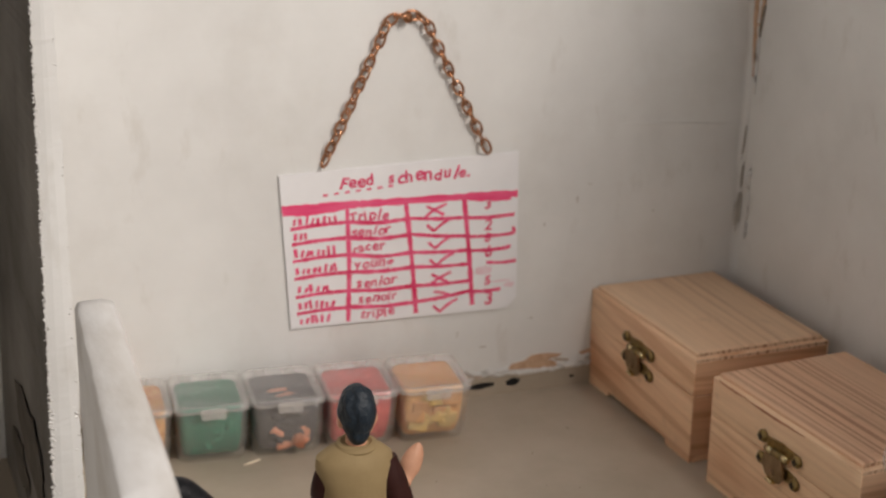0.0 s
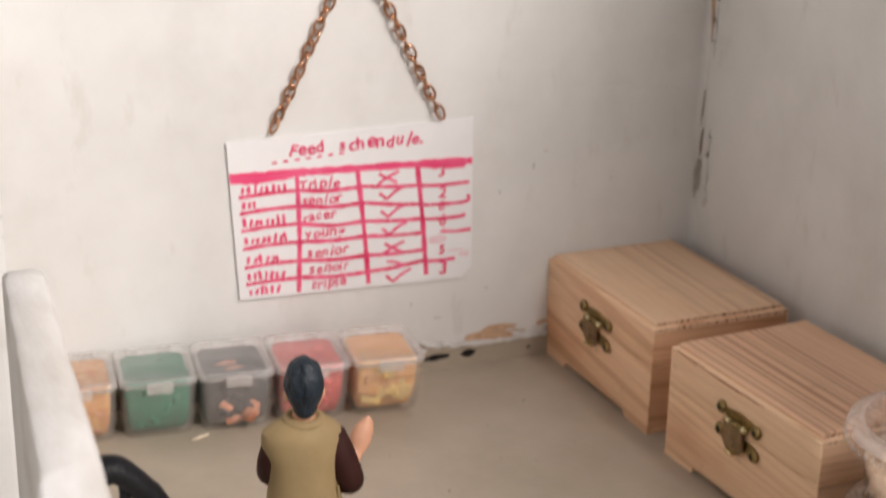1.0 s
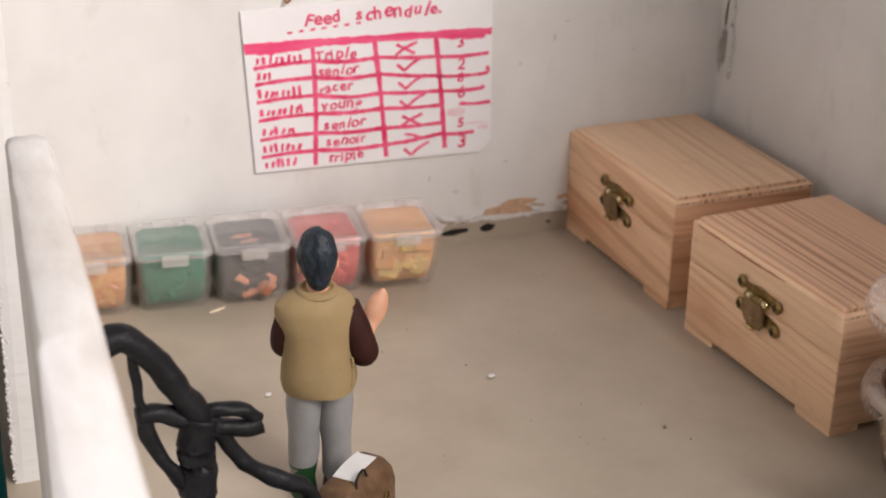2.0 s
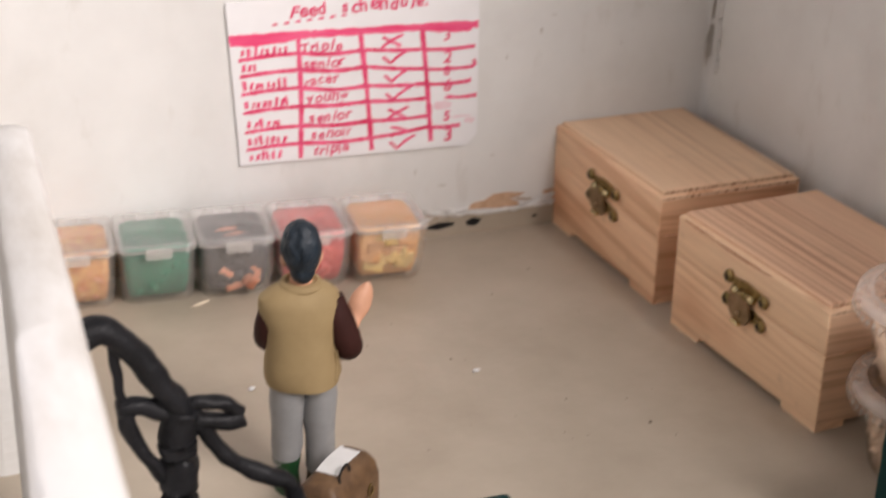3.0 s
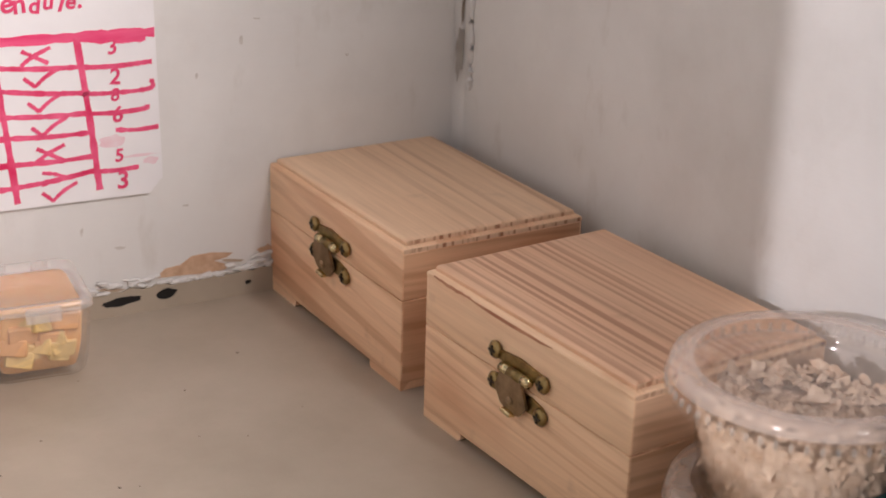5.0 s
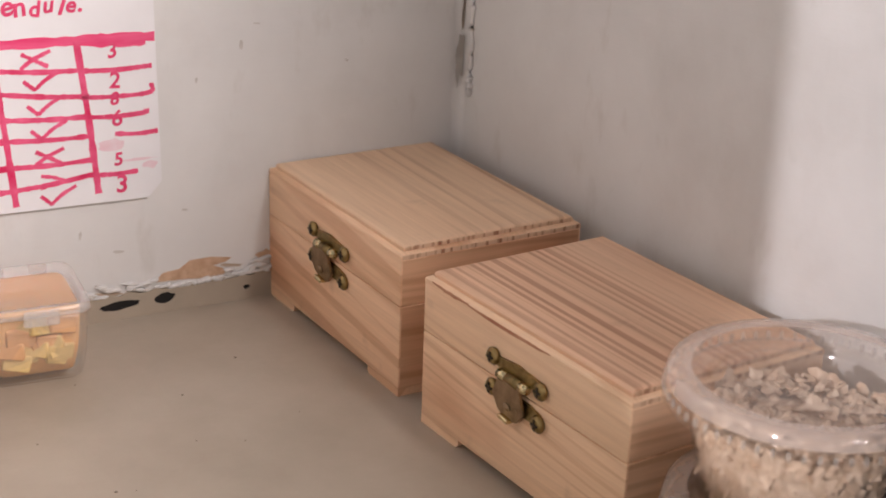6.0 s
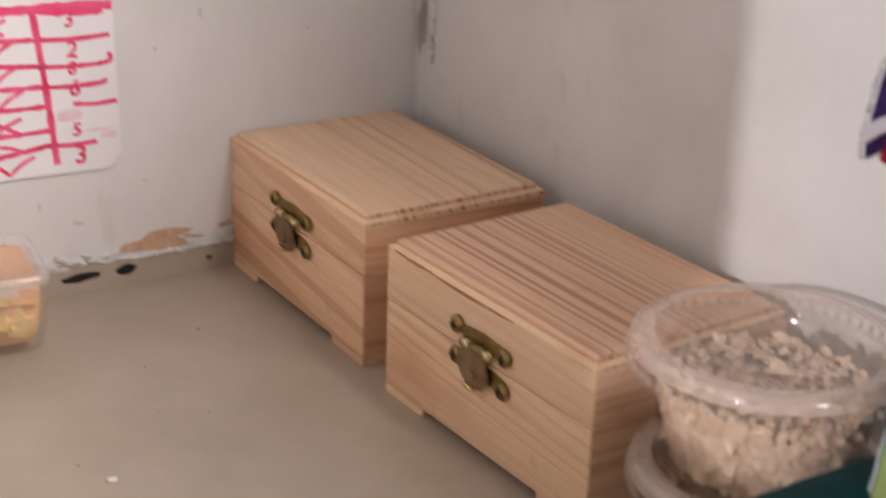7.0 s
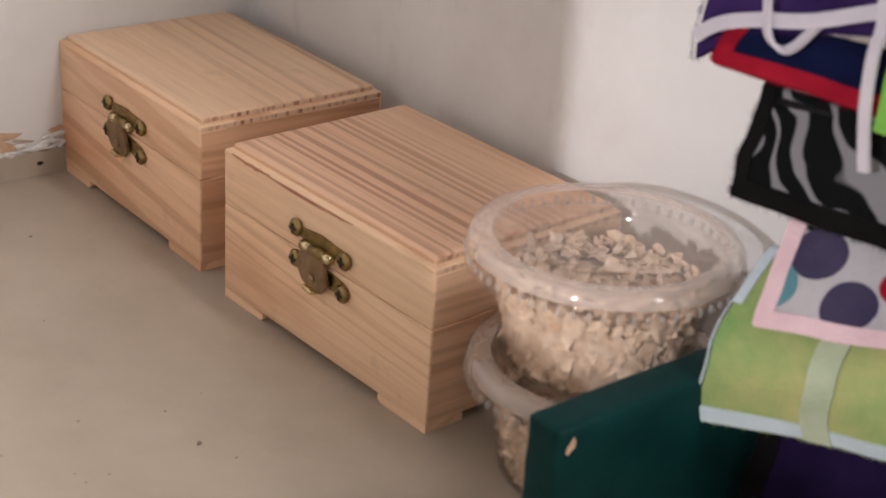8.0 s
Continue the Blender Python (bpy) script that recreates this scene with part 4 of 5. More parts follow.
make_board(-2.76, 7.6, -18.25, 5.25, "trim_front_right", "dark teal painted front board with a chipped edge")
chip = part("paint_chip", outline(wobbly(0, 0, 0.10, 0.20, 9, 0.3, 77, -0.5), 0.05), BARE, smooth=False, at=cm(-2.40, -19.27, 4.82))
tagged(chip, "chip of bare wood in the teal paint", "paint chip", kind="structure")
make_board(-26.7, -15.3, -18.0, 5.1, "trim_front_left", "dark teal painted front board beside the doorway")


make_board(-38.0, -28.2, -7.6, 6.6, "trim_neighbour", "dark teal painted board in the neighbouring stall")


SCRAP = mottled("yellow_cloth", (0.34, 0.27, 0.08), (0.52, 0.42, 0.15), 120, 0.9, 700, 0.0004)


def make_scrap():
    """A crumpled yellow scrap of cloth."""
    def f(u, v):
        x, y = 0.8 * (u - 0.5), 0.8 * (v - 0.5)
        return (x, y, 0.16 + 0.30 * max(0.0, 1 - 3.4 * (x * x + y * y)) * (0.6 + 0.8 * noise.noise((u * 4, v * 4, 2))))
    ob = part("cloth_scrap", sheet(16, 16, f, 0.06), SCRAP, at=cm(-28.9, -8.1, 6.5))
    return tagged(ob, "crumpled yellow scrap of cloth on the teal board", "cloth scrap")


make_scrap()
GRIME = mottled("brown_grime", (0.075, 0.062, 0.051), (0.17, 0.15, 0.128), 60, 0.85, 500, 0.0005)
for y, z, ry_, rz_, sd in ((1.6, 4.9, 3.6, 1.5, 81), (4.8, 2.6, 2.2, 1.0, 84)):
    ob = part("grime_stain", outline(wobbly(0, 0, ry_, rz_, 22, 0.25, sd), 0.03), GRIME, smooth=False, at=cm(-27.66 + 0.02 * z, y, z, 0, 0, -90))
    tagged(ob, "dark brown grime low on the stall wall", "grime stain", kind="structure")


# ---- stacked oat cups ----
def make_cup(at, label, seed):
    ob = thing("portion_cup", at, label, "plastic cup", "stacked portion cups")
    rnd = random.Random(seed)
    prof = [(0.0, 0.06), (2.42, 0.0), (2.52, 0.06), (2.98, 2.30), (3.02, 2.45), (3.3, 2.55), (3.3, 2.62), (2.96, 2.58), (2.92, 2.30), (2.46, 0.14), (0.0, 0.12)]
    part("cup", lathe(prof, 64), CUP, ob, "clear ribbed plastic cup").visible_shadow = False
    # the lid: sunken disc, steep inner wall, broad flat ring, skirt
    lid = part("lid", lathe([(0.0, 2.64), (2.30, 2.64), (2.36, 2.68), (2.42, 2.64), (2.72, 2.64), (2.80, 2.68), (2.90, 3.02), (2.96, 3.05)], 96), CUPLID, ob, "clear snap-on plastic lid")
    lid.visible_shadow = False
    part("rim", lathe([(2.94, 3.04), (3.00, 3.065), (3.36, 3.065), (3.50, 3.02), (3.58, 2.90), (3.61, 2.76)], 96), CUPRIM, lid, "cloudy flat rim")
    part("skirt", lathe([(3.605, 2.77), (3.63, 2.66), (3.60, 2.56), (3.63, 2.34), (3.60, 2.30)], 96), CUP, lid).visible_shadow = False
    bm = bmesh.new()
    for k in range(62):
        a = math.tau * k / 62
        ball(bm, (3.60 * math.cos(a), 3.60 * math.sin(a), 2.55), (0.07, 0.07, 0.12), u=8, v=6)
    part("rib_ring", bm, BEADS, lid, kind="stuff")
    bm = bmesh.new()
    for k in range(120):
        a = math.tau * k / 120
        add_box(bm, (-0.09, -0.022, 0), (0.09, 0.022, 0.018), m=pose(3.06 * math.cos(a), 3.06 * math.sin(a), 3.055, 0, 0, math.degrees(a)))
    part("ridge_ring", bm, CUPRIM, lid, smooth=False, kind="stuff")
    bm = bmesh.new()
    rings(bm, [[(r * math.cos(math.tau * i / 40), r * math.sin(math.tau * i / 40), z) for i in range(40)] for r, z in ((2.30, 0.2), (2.54, 1.2), (2.62, 1.6), (1.4, 1.72))])
    part("filling", bm, OATS, ob)
    # crumbs of flake: small bent scales, heaped on top and pressed against the wall
    bm = bmesh.new()
    for k in range(1500):
        top = k < 620
        a = rnd.uniform(0, math.tau)
        if top:
            r = 2.72 * math.sqrt(rnd.random())
            z = 1.66 + (0.30 + 0.28 * noise.noise((r * math.cos(a), r * math.sin(a), seed))) * rnd.random()
            s, lean = rnd.uniform(0.10, 0.30), 0.0
        else:
            z = rnd.uniform(0.20, 1.95)
            r = 2.31 + 0.21 * z + rnd.uniform(-0.06, 0.05)
            s, lean = min(rnd.uniform(0.08, 0.30), 0.75 * z), 1.40
        n = rnd.randrange(5, 8)
        slack = 0.42 if top else 0.16
        tilt = Euler((0, 0, a)).to_matrix() @ Euler((rnd.uniform(-slack, slack), lean + rnd.uniform(-slack, slack), 0)).to_matrix() @ Euler((0, 0, rnd.uniform(0, 6))).to_matrix()
        c = Vector((r * math.cos(a), r * math.sin(a), z))
        bend = rnd.uniform(-0.5, 0.5)
        vs = []
        for i in range(n):
            x, y = s * math.cos(math.tau * i / n) * rnd.uniform(0.6, 1.25), s * 0.8 * math.sin(math.tau * i / n) * rnd.uniform(0.6, 1.25)
            vs.append(bm.verts.new(c + tilt @ Vector((x, y, bend * x * x / s + rnd.uniform(-0.03, 0.03)))))
        up = tilt @ Vector((0, 0, 0.04))
        t, b = bm.verts.new(c + up), bm.verts.new(c - up)
        for i in range(n):
            bm.faces.new((vs[i], vs[(i + 1) % n], t))
            bm.faces.new((vs[(i + 1) % n], vs[i], b))
    part("oat_filling", bm, OATS, ob, "pale rolled oat flakes", smooth=False, kind="stuff")
    return ob


CUP_SIZE = Matrix.Diagonal((0.93, 0.93, 1.08, 1.0))
make_cup(cm(2.82, -14.85, 0) @ CUP_SIZE, "lower clear plastic cup of oat flakes with lid", 11)
make_cup(cm(2.58, -14.82, 3.34, 0, 0, 40) @ CUP_SIZE, "upper clear plastic cup of oat flakes with lid", 12)


# ---- folded horse rugs on the side wall rack ----
def fleece(name, dark, light, scale=70):
    return mottled(name, dark, light, scale, 0.95, 1400, 0.0006, strength=0.8, spec=0.08)


PURPLE = fleece("purple_fleece", (0.020, 0.009, 0.050), (0.042, 0.020, 0.092))
NAVY = fleece("navy_fleece", (0.003, 0.005, 0.022), (0.006, 0.009, 0.040))
LIME = fleece("lime_fleece", (0.17, 0.31, 0.10), (0.47, 0.44, 0.19), 44)
GREENF = fleece("green_fleece", (0.10, 0.28, 0.04), (0.20, 0.45, 0.08))
SPOT = fleece("white_fleece", (0.34, 0.33, 0.345), (0.48, 0.46, 0.475))
DOT = fleece("violet_dot", (0.034, 0.027, 0.062), (0.060, 0.050, 0.092))
STRAP = fleece("pale_strap", (0.36, 0.42, 0.28), (0.48, 0.53, 0.38))
ZEBRA = striped("zebra_fleece", (0.20, 0.195, 0.205), (0.005, 0.0055, 0.006))
REDB = fleece("red_binding", (0.20, 0.005, 0.014), (0.31, 0.010, 0.024))
WHITEB = fleece("white_binding", (0.48, 0.45, 0.50), (0.60, 0.56, 0.60))
PINKB = fleece("pink_binding", (0.58, 0.40, 0.43), (0.72, 0.53, 0.55))
BLUEB = fleece("pale_blue_binding", (0.42, 0.50, 0.54), (0.55, 0.63, 0.66))
BLACKB = fleece("black_binding", (0.0035, 0.003, 0.003), (0.008, 0.007, 0.007))


RAIL_LONG = 8.0


def rug_shape(y0, rail, front, bulge, shear, seed, rise=None):
    """A place on a rug that hangs over a rail: u along the rail, v from the rail's back over it and down the front."""
    (rx, rz), (fx, fz) = rail, front

    def place(u, v, out=0.0):
        d = RAIL_LONG * u
        y = y0 - d
        low = fz + (rise(d) if rise else 0.0)
        if v < 0.2:
            k = v / 0.2
            x, z = rx + 0.7 * math.cos(k * 1.57), rz - 1.3 * (1 - k) ** 2
            n = Vector((0.2, 0, 1)).normalized()
        else:
            k = (v - 0.2) / 0.8
            x = rx + (fx - rx) * (k + bulge * math.sin(math.pi * k))
            z = rz + (low - rz) * k
            n = Vector((-1, -0.3, 0.35)).normalized()
        x += shear * d + 0.16 * noise.noise((y * 0.55 + seed, v * 2.2, seed))
        return Vector((x, y + 0.08 * noise.noise((v * 5, seed, 2)), z + 0.07 * noise.noise((y * 0.8, seed, v)))) + n * out
    return place


def rug(label, mat, y0, rail, front, bulge, shear, seed, bottom=None, side=None, bind=0.5, rise=None, side_w=None, side_end=1.0):
    ob = thing("horse_rug", cm(0.16, -0.12, 0), label, "rug", "rack of folded rugs")
    place = rug_shape(y0, rail, front, bulge, shear, seed, rise)
    part("cloth", sheet(34, 28, lambda u, v: place(u, v), -0.22), mat, ob)
    wide = bind / max(0.5, math.hypot(front[0] - rail[0], front[1] - rail[1])) * 0.8
    if bottom:
        part("bottom_binding", sheet(34, 3, lambda u, v: place(u, 1 - wide + (wide + 0.012) * v, 0.06), -0.30), bottom, ob)
    if side:
        part("side_binding", sheet(3, 26, lambda u, v: place(u * (side_w or bind) / RAIL_LONG - 0.004, 0.12 + (side_end - 0.12) * v, 0.065), -0.30), side, ob)
    bm = bmesh.new()
    rx, rz = rail
    tube(bm, [(rx + 0.32, y0 - 0.4, rz - 0.28), (rx + 0.32 + shear * RAIL_LONG, y0 - RAIL_LONG - 0.6, rz - 0.28), (RIGHT_X + 0.5, y0 - RAIL_LONG - 0.9, rz - 0.28)], 0.13, 10)
    tagged(part("rug_rail", bm, BLACK), "thin black rail that carries a folded rug", "rail", "rack rails")
    return ob, place


def frayed(ob, place, mat, seed, edges):
    """Loose threads along a rug's edges: (which, from, to, count); a side edge runs down, a bottom edge along."""
    rnd = random.Random(seed)
    bm = bmesh.new()
    for which, lo, hi, count in edges:
        for _ in range(count):
            k = rnd.uniform(lo, hi)
            root = place(-0.004, k, 0.05) if which == "side" else place(k, 1.0, 0.05)
            way = Vector((rnd.uniform(-0.5, 0.3), 1.0, rnd.uniform(-0.6, 0.5))) if which == "side" else Vector((rnd.uniform(-0.6, 0.2), rnd.uniform(-0.6, 0.6), -1.0))
            way = way.normalized() * rnd.uniform(0.03, 0.15)
            bendy = Vector((rnd.uniform(-0.03, 0.03), 0, rnd.uniform(-0.03, 0.03)))
            tube(bm, [root, root + way * 0.5 + bendy, root + way], [0.008, 0.006, 0.003], 3)
    part("loose_threads", bm, mat, ob, "fine frayed threads", kind="stuff")


def ribbon(pts, width, parent, mat, label, up=(0, 0, 1), name="ribbon"):
    """A flat band along a smooth path."""
    ps = smooth_path(pts, 10)
    bm = bmesh.new()
    loops = []
    for i, p in enumerate(ps):
        d = (ps[min(i + 1, len(ps) - 1)] - ps[max(i - 1, 0)]).normalized()
        u = Vector(up) - d * d.dot(Vector(up))
        u.normalize()
        n = d.cross(u)
        loops.append([p + u * width * 0.5 + n * 0.05, p - u * width * 0.5 + n * 0.05, p - u * width * 0.5 - n * 0.05, p + u * width * 0.5 - n * 0.05])
    rings(bm, loops)
    bmesh.ops.recalc_face_normals(bm, faces=bm.faces[:])
    return part(name, bm, mat, parent, label)


r1, p1 = rug("lime green tie-dyed rug with pale blue binding, folded", LIME, -19.15, (2.9, 8.0), (1.49, 4.17), 0.50, 0.40, 1, BLUEB, BLUEB, 0.36, lambda d: 0.13 * d, 0.2, 0.42)
part("strap", sheet(5, 16, lambda u, v: p1(0.257 + 0.075 * u - 0.02 * (1 - v), 0.3 + 0.715 * v, 0.12), -0.1), STRAP, r1, "pale translucent strap")
bm = bmesh.new()
for k in range(34):
    nub(bm, p1(-0.006, 0.42 + 0.0172 * k, 0.03), (0.07, 0.05, 0.05))
part("edge_stitching", bm, BLUEB, r1, "pale overlock stitches", kind="stuff")
r2, p2 = rug("white rug with violet spots and pink binding, folded", SPOT, -19.9, (2.49, 9.24), (1.75, 6.79), 0.05, 0.40, 2, PINKB, PINKB, 0.36, lambda d: 0.143 * d)
TEALDOT = mottled("teal_dot", (0.05, 0.16, 0.19), (0.10, 0.25, 0.28), 60, 0.95, 1400)
for du, dv, ru, rv, mt in ((0.097, 0.43, 0.066, 0.185, DOT), (0.205, 0.76, 0.066, 0.19, DOT), (0.020, 0.695, 0.052, 0.17, TEALDOT), (0.300, 0.55, 0.045, 0.13, REDB), (0.36, 0.30, 0.066, 0.09, DOT)):
    bm = bmesh.new()
    loops = []
    for rr in (1.0, 0.75, 0.5, 0.25):
        loops.append([p2(max(0.0, du + ru * rr * math.cos(math.tau * k / 32)), min(0.985, dv + rv * rr * math.sin(math.tau * k / 32)), 0.03) for k in range(32)])
    rings(bm, loops)
    bmesh.ops.recalc_face_normals(bm, faces=bm.faces[:])
    part("spot", bm, mt, r2)
r3, p3 = rug("black and grey zebra striped rug with black binding, folded", ZEBRA, -18.6, (2.5, 11.65), (1.95, 9.28), 0.02, 0.25, 3, BLACKB, BLACKB, 0.42, lambda d: -0.034 * d, 0.3)
r4, p4 = rug("navy rug with red binding, folded", NAVY, -17.8, (2.4, 12.95), (1.68, 12.02), 0.05, 0.28, 4, REDB, REDB, 0.36, lambda d: -0.046 * d)
r5, p5 = rug("purple rug with white ribbon trim, folded", PURPLE, -17.0, (3.4, 15.5), (2.02, 11.80), 0.25, 0.28, 5, None, None, 0.5, lambda d: min(d, 1.0) * 0.82 + 0.22 * max(0.0, d - 1.0))
ribbon([(1.86, -17.12, 12.36), (1.86, -17.4, 12.60), (1.92, -17.8, 12.84), (2.10, -18.5, 13.06), (2.36, -19.6, 13.30), (2.72, -20.9, 13.80), (3.3, -22.4, 14.3), (3.9, -23.9, 14.8)], 0.30, r5, WHITEB, "white ribbon trim", name="trim")
ribbon([(1.95, -18.6, 14.6), (1.98, -18.70, 13.9), (2.02, -18.74, 13.4), (2.05, -18.78, 12.95), (2.1, -18.92, 12.70), (2.2, -19.14, 12.60), (2.28, -19.32, 12.68), (2.34, -19.50, 12.90), (2.42, -19.74, 13.26)], 0.21, r5, WHITEB, "looped white ribbon tie", up=(0.3, 0.9, 0.1), name="tie")
r9, p9 = rug("green rug with a long white tie, folded", GREENF, -21.55, (2.6, 14.6), (2.2, 11.65), 0.05, 0.25, 9, None, None)
ribbon([(2.2, -21.3, 14.3), (2.1, -21.43, 13.72), (2.05, -21.38, 13.09), (2.06, -21.42, 12.08), (2.1, -21.55, 11.2), (2.12, -21.62, 10.85)], 0.24, r9, WHITEB, "long white ribbon tie", up=(0, 1, 0), name="tie")
rug("bright green rug, folded", GREENF, -17.0, (4.3, 15.95), (3.1, 15.2), 0.1, 0.28, 6)
rug("red rug with white binding, folded", REDB, -17.0, (4.4, 18.2), (3.55, 16.1), 0.1, 0.28, 7, WHITEB, WHITEB, 0.3)
DUSK = fleece("dark_purple_fleece", (0.008, 0.004, 0.022), (0.016, 0.008, 0.038))
frayed(r1, p1, LIME, 71, (("bottom", 0.0, 0.5, 160),))
frayed(r3, p3, BLACKB, 72, (("side", 0.3, 1.0, 90), ("bottom", 0.0, 0.5, 150)))
frayed(r4, p4, REDB, 73, (("side", 0.2, 1.0, 60), ("bottom", 0.0, 0.4, 80)))
frayed(r5, p5, PURPLE, 74, (("side", 0.2, 1.0, 220), ("bottom", 0.0, 0.4, 160)))
rug("dark purple rug, folded", DUSK, -19.6, (3.3, 3.9), (2.3, 0.5), 0.1, 0.35, 8, BLACKB, BLACKB)


# ---- worn skirting, cracks and crumbs ----
hole_a = wobbly(-5.68, 0.52, 0.72, 0.17, 24, 0.09, 1, 0.04)
hole_b = wobbly(-4.05, 0.54, 0.38, 0.20, 20, 0.10, 2, 0.1)
hole_c = wobbly(-0.95, 0.45, 0.15, 0.09, 10, 0.2, 3)
rnd = random.Random(21)
upper = [(8.0 - 0.35 * i, 0.92 + 0.16 * noise.noise((i * 0.7, 0, 0)) + rnd.uniform(-0.05, 0.05)) for i in range(95)]
strip = [(-25.0, -0.02), (8.0, -0.02)] + upper
skirt = part("baseboard", outline(strip, 0.09, (hole_a, hole_b, hole_c)), FLOOR, smooth=False, at=cm(0, WALL_Y - 0.09, 0, 0, 0, WALL_TURN))
tagged(skirt, "low beige painted skirting with small holes along the wall", "skirting", kind="structure")
for hl in (hole_a, hole_b, hole_c):
    cx, cz = sum(p[0] for p in hl) / len(hl), sum(p[1] for p in hl) / len(hl)
    back = [(cx + (px - cx) * 1.05, cz + (pz - cz) * 1.05) for px, pz in hl]
    part("hole_lining", outline(back, 0.03), DARK, skirt, smooth=False, at=cm(0, 0.052, 0))
bare_shape = [(-4.40, 1.16), (-4.05, 1.46), (-3.45, 1.52), (-3.05, 1.78), (-2.3, 1.80), (-1.5, 1.66), (-1.75, 1.52), (-2.2, 1.46), (-1.65, 1.22), (-1.8, 1.06), (-2.6, 1.04), (-3.5, 1.12)]
bare = part("bare_patch", outline(bare_shape, 0.03), BARE, smooth=False, at=cm(0, WALL_Y - 0.028, 0, 0, 0, WALL_TURN))
tagged(bare, "bare brown board where wall paint has peeled", "peeled patch", kind="structure")
small_bare = part("bare_patch", outline(wobbly(-0.2, 1.55, 0.35, 0.20, 14, 0.25, 9, 0.1), 0.03), BARE, smooth=False, at=cm(0, WALL_Y - 0.028, 0, 0, 0, WALL_TURN))
tagged(small_bare, "small bare brown patch of board beside the box", "peeled patch", kind="structure")
STREAK = mottled("brown_streak", (0.36, 0.25, 0.16), (0.60, 0.50, 0.40), 160, 0.85, 700, 0.0004)


def lump_sheet(rx, rz, seed):
    """A curled scab of paint: a wobbly plate, thick in the middle."""
    loops = []
    for k, y in ((1.0, 0.02), (0.9, -0.035), (0.55, -0.065), (0.2, -0.075)):
        loops.append([(x * k, y + 0.015 * noise.noise((x * 6, z * 6, seed)), z * k) for x, z in wobbly(0, 0, rx, rz, 11, 0.3, seed)])
    bm = rings(bmesh.new(), loops)
    bmesh.ops.recalc_face_normals(bm, faces=bm.faces[:])
    return bm


for i in range(64):
    x = rnd.uniform(-8.3, -0.1)
    over = -4.4 < x < -1.6
    z = (0.98 + rnd.uniform(-0.06, 0.05)) if over else 1.06 + rnd.uniform(-0.14, 0.30)
    if x > -1.6:
        z = 1.12 + rnd.uniform(-0.12, 0.34)
    brown = not over and i % 6 == 0
    size = (rnd.uniform(0.10, 0.24), rnd.uniform(0.05, 0.09)) if over else (rnd.uniform(0.14, 0.48), rnd.uniform(0.05, 0.12))
    if brown:
        fl, out = outline(wobbly(0, 0, size[0] * 1.2, 0.05, 10, 0.3, 100 + i), 0.03), 0.035
    else:
        fl, out = lump_sheet(*size, 100 + i), 0.06 + rnd.uniform(0, 0.05)
    ob = part("paint_flake", fl, STREAK if brown else ROUGH, smooth=not brown, at=on_wall(x, z, out, rnd.uniform(-10, 10)))
    tagged(ob, "brown streak of old paint above the skirting" if brown else "peeling flake of white paint above the skirting", "paint flake", "peeling paint flakes", "structure")
SCUFF = mottled("grey_scuff", (0.50, 0.47, 0.43), (0.66, 0.63, 0.59), 180, 0.8, 700, 0.0003)
for x, z, w, up, sd in ((-0.4, 10.1, 0.14, 0.03, 91), (-1.0, 9.4, 0.06, 0.16, 92), (-2.65, 8.3, 0.05, 0.12, 93), (-6.9, 3.3, 0.05, 0.16, 94), (-3.2, 3.7, 0.12, 0.04, 95), (3.0, 8.5, 0.06, 0.05, 96), (-5.6, 2.5, 0.22, 0.05, 97)):
    ob = part("wall_scuff", outline(wobbly(0, 0, w, up, 12, 0.3, sd), 0.012), SCUFF, smooth=False, at=on_wall(x, z, 0.014, 6.0))
    tagged(ob, "small grey scuff on the white back wall", "scuff", "wall scuffs", "structure")
CORNER_Y = wall_y(RIGHT_X)


def make_corner_paint():
    """Thick paint that rounds the inner corner of the walls."""
    loops = []
    for k in range(96):
        z = 0.02 + 0.4 * k
        r = 0.34 + 0.10 * noise.noise((z * 0.5, 0, 0)) + 0.05 * noise.noise((z * 2.1, 4, 0))
        arc = [(RIGHT_X - r + r * math.sin(a), CORNER_Y - r + r * math.cos(a)) for a in (0.0, 0.4, 0.8, 1.2, 1.571)]
        loops.append([(px, py - 0.004, z) for px, py in arc] + [(RIGHT_X + 0.02, CORNER_Y + 0.02, z)])
    bm = rings(bmesh.new(), loops)
    bmesh.ops.recalc_face_normals(bm, faces=bm.faces[:])
    tagged(part("trim_corner", bm, WALL), "thick white paint rounding the wall corner", "corner paint", kind="structure")


make_corner_paint()
# grey for the flat gouge plate: the hollow's shade put into its colour
RECESS_SHADE = mottled("shaded_gouge", (0.30, 0.28, 0.25), (0.46, 0.43, 0.39), 60, 0.9, 500, 0.0006)
GAP = mottled("torn_paint_gap", (0.16, 0.13, 0.10), (0.30, 0.25, 0.20), 90, 0.9, 500, 0.0006)
tear = [(-0.50, 22.5), (-0.30, 21.0), (-0.46, 19.6), (-0.38, 18.4), (-0.20, 17.6), (-0.12, 17.0), (-0.10, 16.2), (-0.02, 15.4), (0.0, 14.8), (0.06, 15.6), (0.12, 16.6), (0.22, 17.4), (0.36, 18.4), (0.44, 20.0), (0.40, 22.5)]
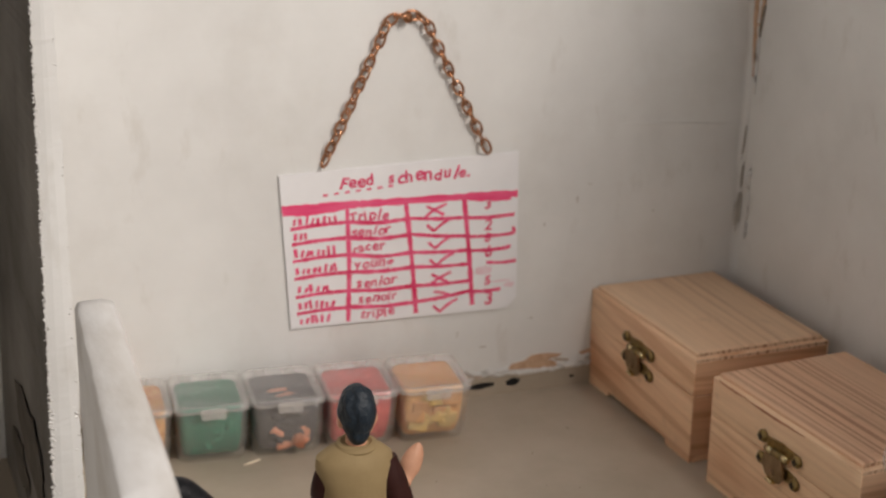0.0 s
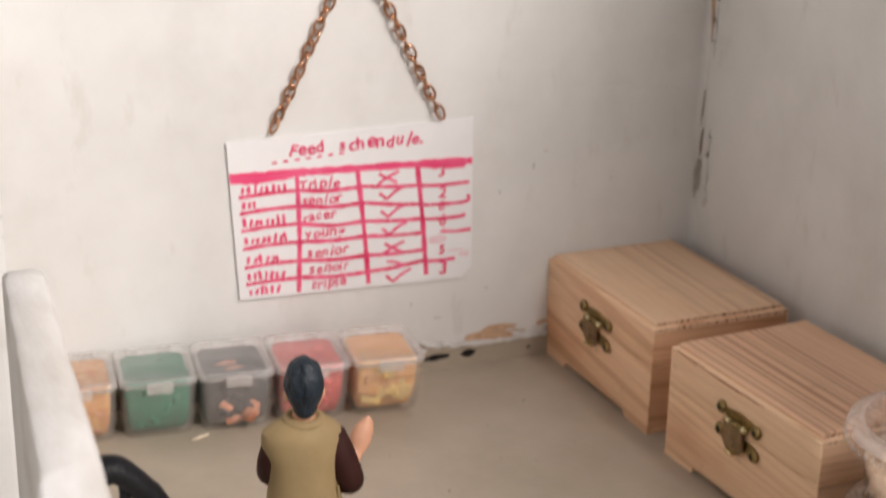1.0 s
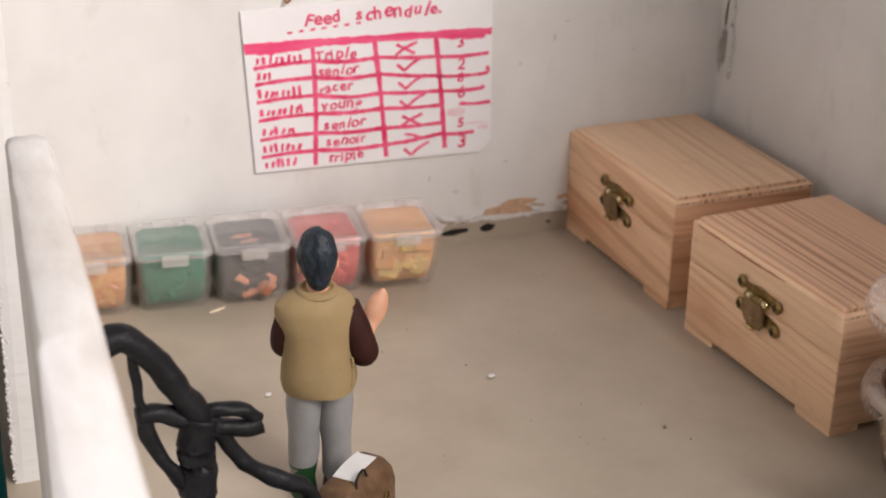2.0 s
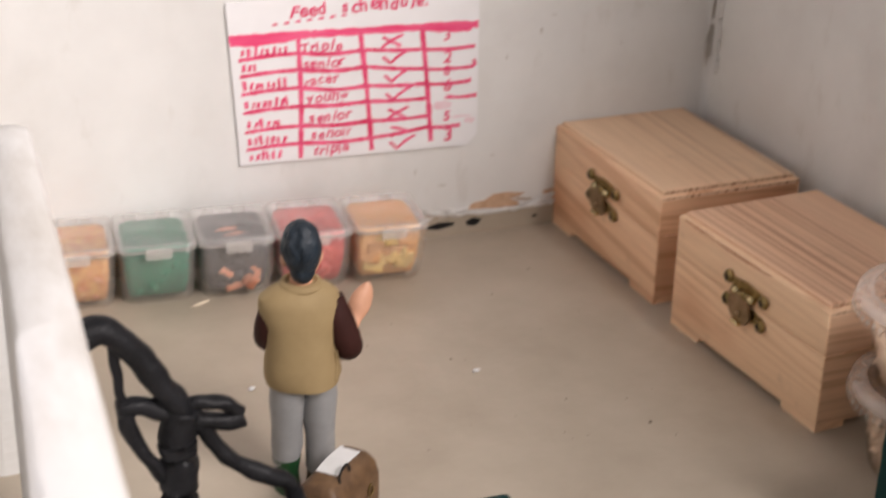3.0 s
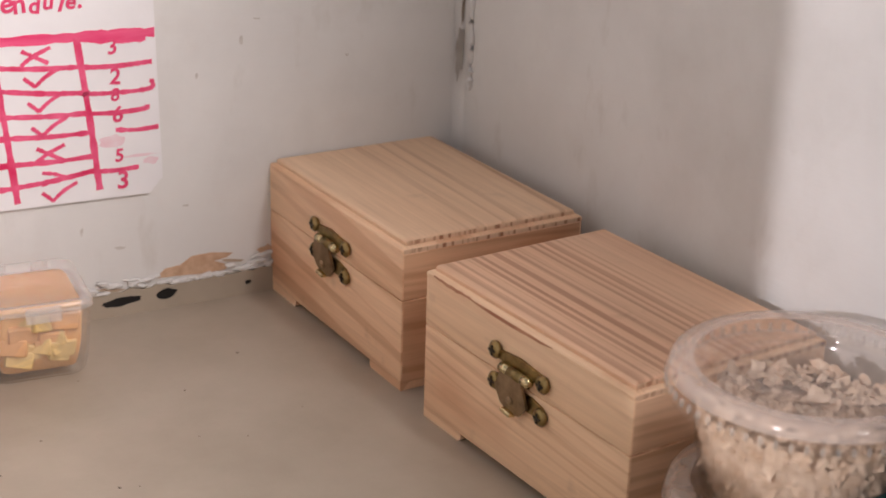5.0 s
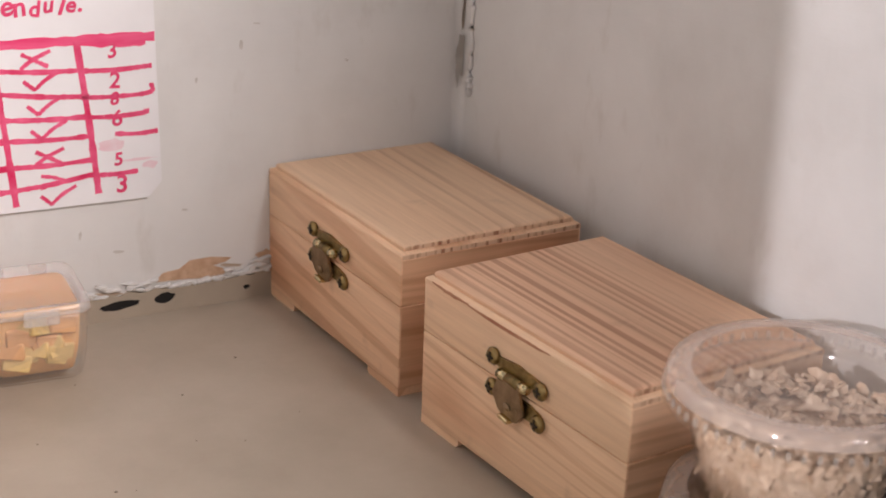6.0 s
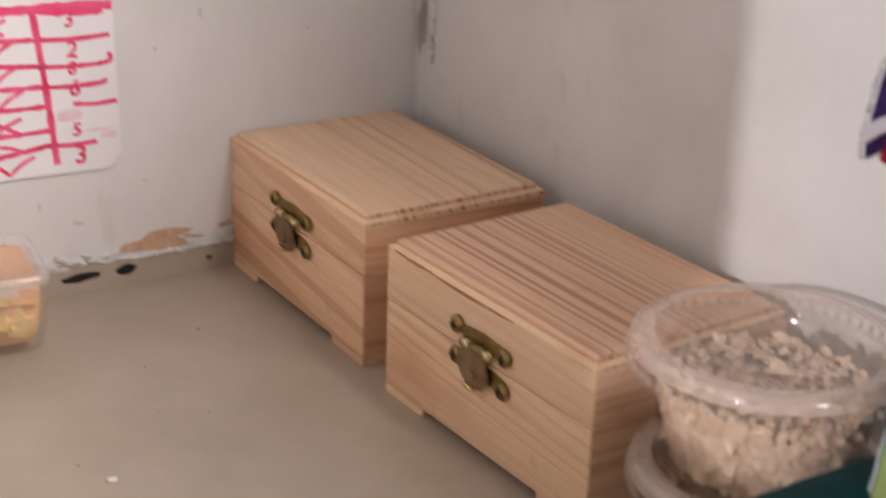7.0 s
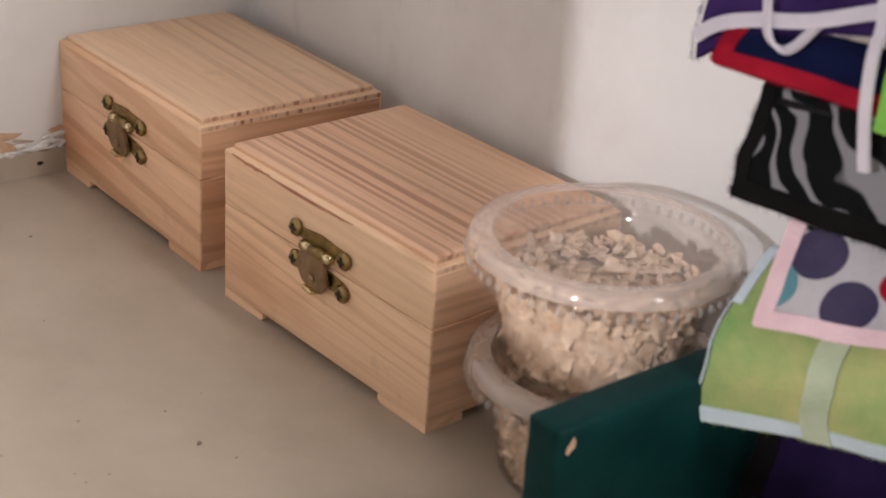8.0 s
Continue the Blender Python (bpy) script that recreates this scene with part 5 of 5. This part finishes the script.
for name_of, pts, mt, label in (("bare_tear", tear, BARE, "brown bare board showing through torn corner paint"), ("torn_gap", [(0.10, 15.0), (0.02, 15.9), (0.14, 16.9), (0.30, 18.2), (0.40, 18.3), (0.26, 17.2), (0.15, 16.4)], GAP, "dark gap beside the torn corner paint")):
    ob = part(name_of, outline([(px * 1.5, pz - 18.0) for px, pz in pts], 0.10), mt, smooth=False, at=cm(RIGHT_X - (0.09 if mt == BARE else 0.094), 8.86, 18.0, 0, 0, -90))
    tagged(ob, label, "torn paint", kind="structure")
for x, z, w, rz_, sd in ((7.50, 8.25, 0.15, 1.0, 31), (7.60, 9.9, 0.05, 0.7, 32), (7.56, 11.6, 0.035, 0.8, 34)):
    ob = part("corner_crack", outline(wobbly(0, 0, w, rz_, 20, 0.22, sd, -0.06), 0.04), RECESS_SHADE if w > 0.1 else GAP, smooth=False, at=cm(x, CORNER_Y - 0.22 + 0.4 * max(0.0, 7.5 - x), z, 0, 0, -30))
    tagged(ob, "crack with torn paint in the wall corner", "crack", kind="structure")
for y, z, rz_, w in ((8.62, 16.6, 2.6, 0.10), (8.5, 9.0, 1.7, 0.13), (8.52, 7.3, 0.45, 0.16)):
    bm = bmesh.new()
    tube(bm, smooth_path([(0.0, 0.05 * math.sin(k * 2.0), -rz_ + 2 * rz_ * k / 6) for k in range(7)], 4), [w * min(1.0, 0.15 + 0.3 * min(k, 24 - k)) * (0.8 + 0.2 * math.sin(k * 1.3)) for k in range(25)], 10)
    ob = part("paint_drip", bm, WALL, at=cm(RIGHT_X - 0.06, y, z))
    tagged(ob, "dried white paint drip down the wall corner", "paint drip", kind="structure")
seam = bmesh.new()
tube(seam, smooth_path([(-2.4, 0, 0.02), (-1.0, 0, 0.0), (0.3, 0, -0.04), (2.0, 0, -0.2), (4.0, 0, -0.36)], 6), [0.05 * min(1.0, 0.1 + 0.2 * min(k, 24 - k)) for k in range(25)], 6)
tagged(part("trim_ridge", seam, WALL, at=on_wall(3.2, 12.86, 0.0)), "raised ridge of paint on the back wall", "paint ridge", kind="structure")
PALE = mottled("pale_splinter", (0.72, 0.60, 0.44), (0.86, 0.76, 0.60), 200, 0.7, 800, 0.0001)
crumbs = [(-9.38, -2.83, 0.17), (-17.85, -1.2, 0.17), (-12.6, 0.6, 0.05), (-9.9, -1.6, 0.06), (-15.0, -0.4, 0.16), (-6.0, 3.2, 0.05), (-5.0, -8.6, 0.09), (-3.4, 5.0, 0.06), (-7.1, -6.0, 0.05)]
crumbs += [(rnd.uniform(-16, -1.5), rnd.uniform(-10, 6), rnd.uniform(0.025, 0.05)) for _ in range(16)]
for i, (x, y, s) in enumerate(crumbs):
    bm = bmesh.new()
    ball(bm, (0, 0, s * 0.3), (s, s * 0.75, s * 0.3), u=8, v=5)
    ob = part("crumb", bm, WHITE if s > 0.1 else GAP, at=cm(x, y, 0.01, 0, 0, 40 * i))
    tagged(ob, "tiny crumb lying on the painted floor", "crumb", "floor crumbs")
bm = bmesh.new()
tube(bm, [(-0.38, -0.1, 0.05), (0, 0, 0.07), (0.40, 0.12, 0.10)], [0.03, 0.07, 0.05], 8)
tagged(part("splinter", bm, PALE, at=cm(-17.83, 6.45, 0.01)), "small pale wood splinter lying on the floor", "splinter")
